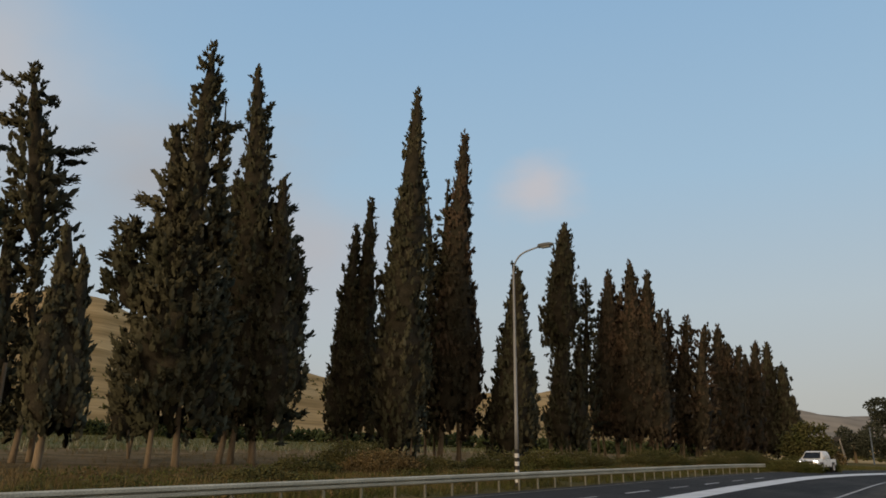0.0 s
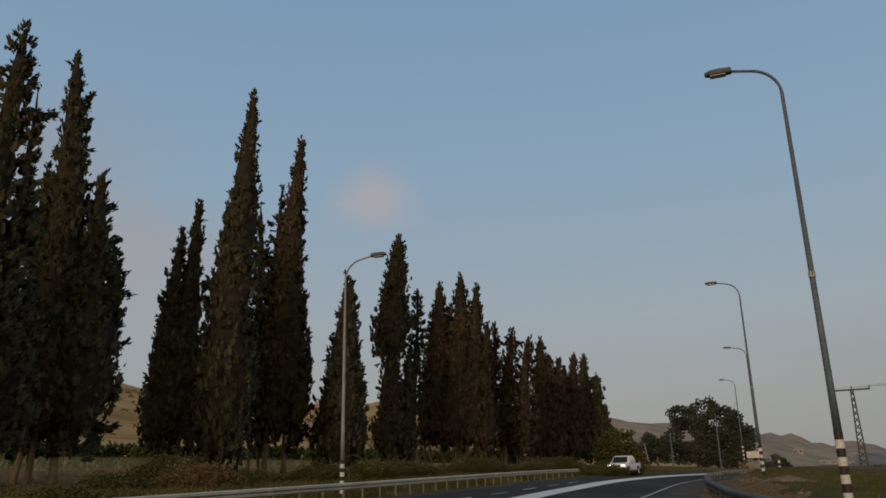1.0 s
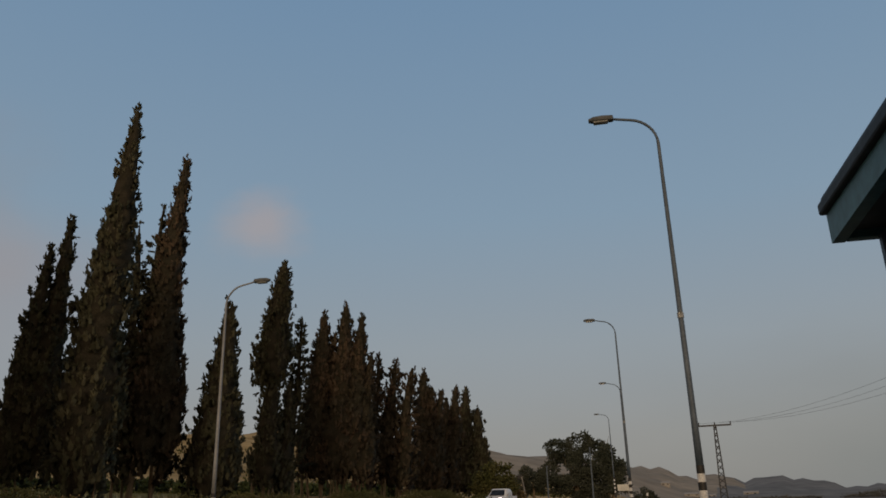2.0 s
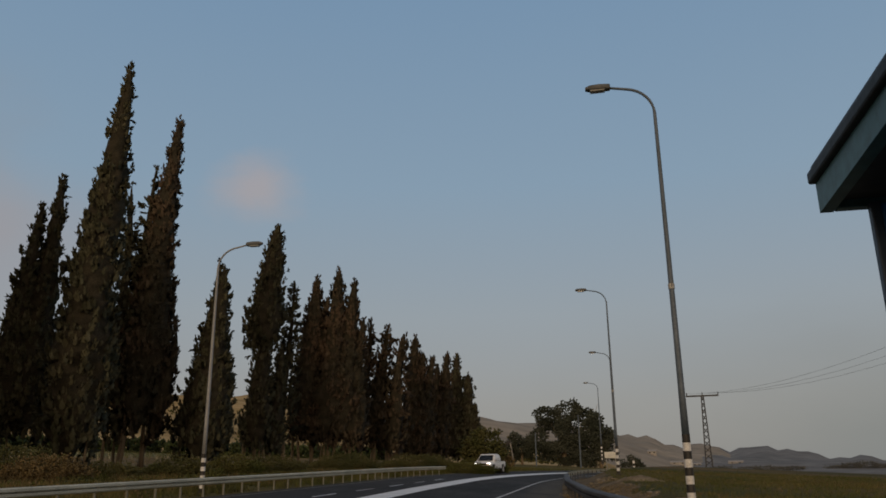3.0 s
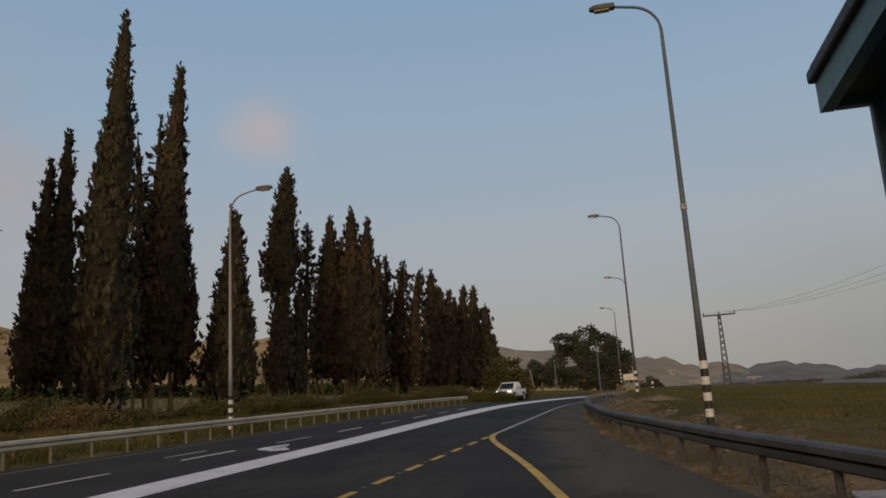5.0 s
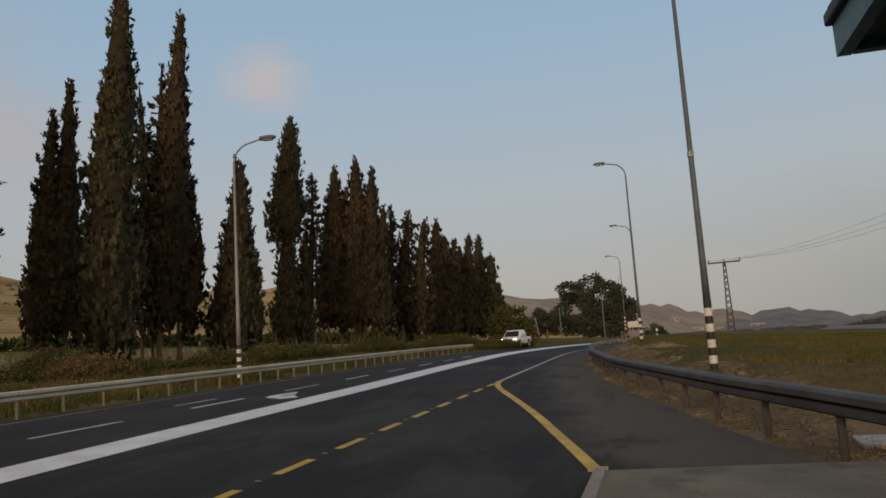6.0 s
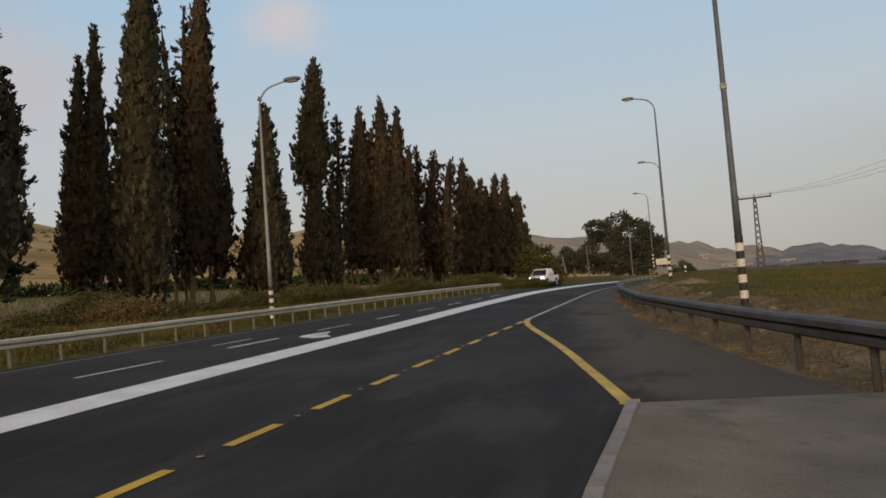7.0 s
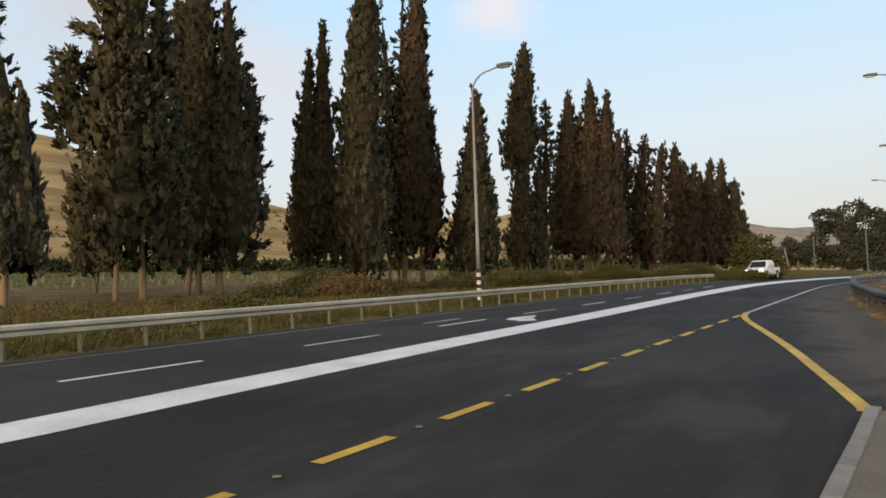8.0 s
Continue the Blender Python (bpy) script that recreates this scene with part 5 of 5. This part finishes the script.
        for y in (0.12, -0.70):
            part("door_handle", box(sgn * 0.905 - 0.012, sgn * 0.905 + 0.012, y, y + 0.16, 1.0, 1.03, bevel=0.006), M_CARDARK, body)
        for y in (1.56, -1.54):
            wheel = new("wheel")
            wheel.parent = car
            wheel.matrix_basis = Matrix.Translation((sgn * 0.80, y, 0.375))
            tyre = bmesh.new()
            bmesh.ops.create_cone(tyre, cap_ends=True, segments=28, radius1=0.375, radius2=0.375, depth=0.25, matrix=pose(0, 0, 0, 0, 90, 0))
            bmesh.ops.bevel(tyre, geom=[e for e in tyre.edges if abs(e.verts[0].co.x - e.verts[1].co.x) < 0.01], offset=0.04, segments=2, affect="EDGES")
            part("tyre", tyre, M_TYRE, wheel, smooth=True)
            rim = bmesh.new()
            bmesh.ops.create_cone(rim, cap_ends=True, segments=24, radius1=0.24, radius2=0.24, depth=0.03, matrix=pose(sgn * 0.125, 0, 0, 0, 90, 0))
            for k in range(6):
                add_box(rim, sgn * 0.125 + 0.0, sgn * 0.125 + sgn * 0.03 + 0.001, -0.03, 0.03, 0.03, 0.23, m=pose(0, 0, 0, k * 60, 0, 0))
            part("rim", rim, M_RIM, wheel, "alloy rim")
    part("front_bumper", box(-0.86, 0.86, 2.36, 2.60, 0.40, 0.72, bevel=0.06), M_CARDARK, body, "black front bumper")
    part("grille", box(-0.46, 0.46, 2.47, 2.53, 0.74, 0.93, bevel=0.02), M_CARDARK, body, "dark grille")
    part("number_plate", box(-0.26, 0.26, 2.602, 2.612, 0.50, 0.61), M_WORN, body, "plain pale plate")
    part("rear_bumper", box(-0.80, 0.80, -2.68, -2.50, 0.48, 0.64, bevel=0.03), M_CARDARK, body)
    part("tailgate", box(-0.78, 0.78, -2.59, -2.55, 0.66, 1.09, bevel=0.01), M_CARWHITE, body)
    bar = bmesh.new()
    add_tube(bar, [(-0.74, -1.55, 1.08), (-0.62, -1.2, 1.55), (0.62, -1.2, 1.55), (0.74, -1.55, 1.08)], 0.04, 8)
    part("roll_bar", bar, M_CARDARK, car, "black roll bar")
    part("load_bed", box(-0.74, 0.74, -2.5, -1.05, 1.102, 1.112), M_CARDARK, body, "black bed cover")
    return car


pickup(77.0, -13.0)


# ---- roadside and far things ----
def pylon(az, dist, height, label):
    x, y = polar(az, dist)
    z = 1.9 + dist * 0.0115
    py = thing("power_pylon", Matrix.Translation((x, y, z)) @ pose(0, 0, 0, 0, 0, -az), label, "pylon")
    low = min(gz(x, y) - z, 0) - 0.5
    for sx in (-1, 1):
        for sy in (-1, 1):
            part("leg", tube([(sx * 1.15, sy * 1.15, low), (sx * 0.32, sy * 0.32, height)], [0.2, 0.15], 5), M_RAIL_GREY, py)
    steps = 11
    for k in range(steps):
        a, b = k / steps, (k + 1) / steps
        wa, wb, ha, hb = 1.15 - 0.83 * a, 1.15 - 0.83 * b, a * height, b * height
        for sy in (-1, 1):
            part("brace", tube([(-wa, sy * wa, ha), (wb, sy * wb, hb)], 0.10, 4), M_RAIL_GREY, py)
            part("brace", tube([(wa, sy * wa, ha), (-wb, sy * wb, hb)], 0.10, 4), M_RAIL_GREY, py)
    part("cross_arm", box(-4.6, 4.6, -0.2, 0.2, height - 0.25, height + 0.2), M_RAIL_GREY, py)
    for xx in (-4.4, 0.0, 4.4):
        part("insulator", tube([(xx, 0, height + 0.1), (xx, 0, height + 0.95)], 0.17, 6), M_RAIL_GREY, py)
    return py


pylon(40.6, 245, 20.2, "steel lattice power pylon with one cross-arm in the field")


def wire(a, b, sag, label):
    pts = []
    for k in range(13):
        t = k / 12
        p = Vector(a).lerp(Vector(b), t)
        p.z -= sag * 4 * t * (1 - t)
        pts.append(p)
    return tagged(part("power_wire", tube(pts, 0.025, 4), M_RAIL_GREY), label, "power line", "power wires")


px, py_ = polar(40.6, 245)
for off in (-4.4, 0.0, 4.4):
    ca, sa = math.cos(radians(40.6)), math.sin(radians(40.6))
    wire((px + off * ca, py_ - off * sa, 1.9 + 245 * 0.0115 + 20.9), (120 + off, 50 - off * 0.5, 31.0), 5.0, "thin sagging power line over the field")


def utility_pole(az, dist, height, label):
    x, y = polar(az, dist)
    z = gz(x, y)
    pole = thing("utility_pole", Matrix.Translation((x, y, z)), label, "pole")
    part("shaft", tube([(0, 0, -0.3), (0, 0, height)], [0.13, 0.09], 8), M_POLE, pole)
    return pole


utility_pole(32.0, 135, 8.6, "plain pale pole in front of the trees")
utility_pole(28.9, 140, 5.6, "thin grey pole beside the far trees")


def road_sign(s, d, w, h, low, label):
    p = spot(s, d)
    sign = thing("road_sign", Matrix.Translation((p.x, p.y, gz(p.x, p.y))) @ pose(0, 0, 0, 0, 0, -33.7), label, "road sign")
    for sx in (-1, 1):
        part("post", tube([(sx * w * 0.35, 0, -0.2), (sx * w * 0.35, 0, low + h)], 0.035, 8), M_STEEL, sign)
    part("board", box(-w / 2, w / 2, -0.03, 0.0, low, low + h, bevel=0.008), M_STEEL, sign, "pale board")
    return sign


road_sign(73.0, -0.9, 1.1, 0.55, 1.0, "small pale road sign on two posts behind the barrier")


def bend_board(s, d):
    p = spot(s, d)
    board = thing("warning_post", Matrix.Translation((p.x, p.y, gz(p.x, p.y))) @ pose(0, 0, 0, 0, 0, -33.7), "low banded warning post beside the bend", "warning post", "warning posts")
    for k in range(4):
        part("band", box(-0.10, 0.10, -0.05, 0.05, k * 0.28 - (0.2 if k == 0 else 0), (k + 1) * 0.28, bevel=0.004), M_BLACK if k % 2 else M_BAND, board)
    return board


bend_board(88.0, -1.2)


def slab(s, d, lx, ly, h, label):
    p = spot(s, d)
    bm = box(-lx / 2, lx / 2, -ly / 2, ly / 2, -0.2, h, bevel=0.03)
    ob = part("concrete_slab", bm, M_PLASTER)
    ob.matrix_basis = Matrix.Translation((p.x, p.y, gz(p.x, p.y))) @ pose(0, 0, 0, 0, 0, -38)
    return tagged(ob, label, "slab")


slab(13.65, 4.15, 1.6, 1.2, 0.09, "flat pale concrete slab lying behind the barrier")


def stones():
    rng = np.random.default_rng(90)
    for k in range(44):
        s = float(rng.uniform(10, 50))
        d = float(rail_d(s)) + float(rng.uniform(-0.1, 2.4))
        x, y = road_xy(s, d)
        r = float(rng.uniform(0.03, 0.08)) * (1 + s * 0.02)
        bm = bmesh.new()
        bmesh.ops.create_icosphere(bm, subdivisions=1, radius=r)
        for v in bm.verts:
            v.co = Vector((v.co.x * rng.uniform(0.8, 1.4), v.co.y * rng.uniform(0.8, 1.3), v.co.z * rng.uniform(0.5, 0.8)))
        ob = part("stone", bm, M_STONE)
        ob.matrix_basis = Matrix.Translation((float(x), float(y), gz(x, y) + r * 0.2)) @ pose(0, 0, 0, 0, 0, float(rng.uniform(0, 360)))
        tagged(ob, "pale limestone lump in the roadside dirt", "stone", "roadside stones")


stones()


def far_building(az, dist, w, dep, h, label):
    x, y = polar(az, dist)
    z = gz(x, y)
    b = thing("far_building", Matrix.Translation((x, y, z)) @ pose(0, 0, 0, 0, 0, -az), label, "building", "far buildings")
    part("wall", box(-w / 2, w / 2, -dep / 2, dep / 2, -3, h), M_PLASTER, b)
    bm = bmesh.new()
    vs = [bm.verts.new(c) for c in ((-w / 2 - 0.4, -dep / 2 - 0.4, h), (w / 2 + 0.4, -dep / 2 - 0.4, h), (w / 2 + 0.4, dep / 2 + 0.4, h), (-w / 2 - 0.4, dep / 2 + 0.4, h), (-w / 2, 0, h + dep * 0.18), (w / 2, 0, h + dep * 0.18))]
    for f in ((0, 1, 5, 4), (2, 3, 4, 5), (1, 2, 5), (3, 0, 4), (3, 2, 1, 0)):
        bm.faces.new([vs[i] for i in f])
    part("roof", bm, M_PLASTER, b, "pale sheet roof")
    for k in range(max(2, int(w / 7))):
        wx = -w / 2 + (k + 0.5) * w / max(2, int(w / 7))
        part("window", box(wx - 1.0, wx + 1.0, -dep / 2 - 0.05, -dep / 2 + 0.1, h * 0.35, h * 0.75), M_CARGLASS, b)
    return b


far_building(38.6, 900, 17, 9, 2.2, "long pale shed on the plain")
far_building(39.8, 980, 10, 8, 2.0, "small pale shed on the plain")
far_building(42.3, 920, 15, 9, 2.2, "long white shed on the plain")
far_building(44.0, 1050, 10, 8, 2.0, "pale far shed among fields")
far_building(36.9, 950, 10, 10, 3, "small pale house below the hills")


def far_grove(az, dist, w, h, seed, material):
    x, y = polar(az, dist)
    rng = np.random.default_rng(seed)
    blobs = [(w * (k / 5 - 0.5), 0, h * (0.35 + 0.15 * math.sin(k * 2.3 + seed)), w * 0.16, h * 0.6, h * (0.45 + 0.2 * math.sin(k * 1.7 + seed))) for k in range(6)]
    v, f = leaf_cloud(blobs, 1.4, 1.3, rng)
    ob = big_mesh("far_trees", v, f, material)
    ob.matrix_basis = Matrix.Translation((x, y, gz(x, y))) @ pose(0, 0, 0, 0, 0, -az)
    return tagged(ob, "dark grove of trees far out on the plain", "trees", kind="stuff")


far_grove(48.6, 330, 26, 5.0, 101, M_LEAF)
far_grove(45.6, 350, 14, 3.4, 102, M_LEAF)
# the farther groves take the leaf colour with haze painted in
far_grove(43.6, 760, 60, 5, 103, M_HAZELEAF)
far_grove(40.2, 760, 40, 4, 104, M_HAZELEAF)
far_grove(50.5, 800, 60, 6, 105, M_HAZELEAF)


def leaning_post():
    """A pale leaning post with a small dark board at its head, beside the far trees."""
    x, y = polar(27.35, 128)
    post = thing("leaning_sign", Matrix.Translation((x, y, gz(x, y))) @ pose(0, 0, 0, 0, -9, -27), "pale leaning post with a small dark board", "road sign")
    part("post", tube([(0, 0, -0.3), (0, 0, 3.6)], [0.13, 0.10], 8), M_PLASTER, post)
    part("board", box(-0.75, 0.15, -0.05, 0.03, 3.3, 3.95, bevel=0.03), M_CARDARK, post, "dark board")
    return post


leaning_post()
x, y = polar(26.65, 122)
broad_tree("roadside_bush", x, y, gz(x, y), [(0, 0, 0.9, 1.1, 1.0, 0.9), (0.7, 0, 0.6, 0.7, 0.7, 0.6)], [(0, 0.8, 0.08)], "low brown bush at the road bend", 36, M_DRY, 14, 0.4, "bush")


def earth_mound(az, dist, w, dep, h, label, seed):
    """A low heap of pale dry earth with an uneven top."""
    rng = np.random.default_rng(seed)
    x, y = polar(az, dist)
    bm = bmesh.new()
    bmesh.ops.create_grid(bm, x_segments=28, y_segments=18, size=1.0)
    lumps = rng.uniform(-1, 1, (9, 2))
    for v in bm.verts:
        r = math.hypot(v.co.x, v.co.y)
        rise = max(0.0, 1 - r * r) ** 1.3 + sum(0.22 * math.exp(-((v.co.x - a) ** 2 + (v.co.y - b) ** 2) / 0.04) for a, b in lumps) * max(0.0, 1 - r)
        px, py = x + v.co.x * w / 2 * math.cos(radians(az)) + v.co.y * dep / 2 * math.sin(radians(az)), y - v.co.x * w / 2 * math.sin(radians(az)) + v.co.y * dep / 2 * math.cos(radians(az))
        v.co = Vector((px, py, gz(px, py) - 0.06 + h * rise + rng.normal(0, 0.012)))
    return tagged(part("earth_mound", bm, M_EARTH, smooth=True), label, "earth mound")


earth_mound(36.0, 41, 3.0, 2.4, 0.26, "low heap of pale dry earth beside the lamp", 150)

# ---- kerb stones, along the edge of the pavement ----
stone_mesh = None
for k in range(22):
    s0 = 10.45 - k * 1.02
    if stone_mesh is None:
        first = box(0, 0.16, 0, 1.0, -0.2, PAVE + 0.012, bevel=0.018)
        ob = part("kerb_stone", first, M_KERB)
        stone_mesh = ob.data
    else:
        ob = new("kerb_stone", stone_mesh)
    ob.parent = pave
    slope = math.degrees(math.atan(0.048 * UY - 0.028 * UX))
    ob.matrix_basis = Matrix.Translation(spot(s0 - 1.0, kerb_d(s0 - 1.0))) @ pose(0, 0, 0, 0, 0, -33.7 - math.degrees(kerb_d(s0) - kerb_d(s0 - 1.0))) @ pose(0, 0, 0, slope, 0, 0)
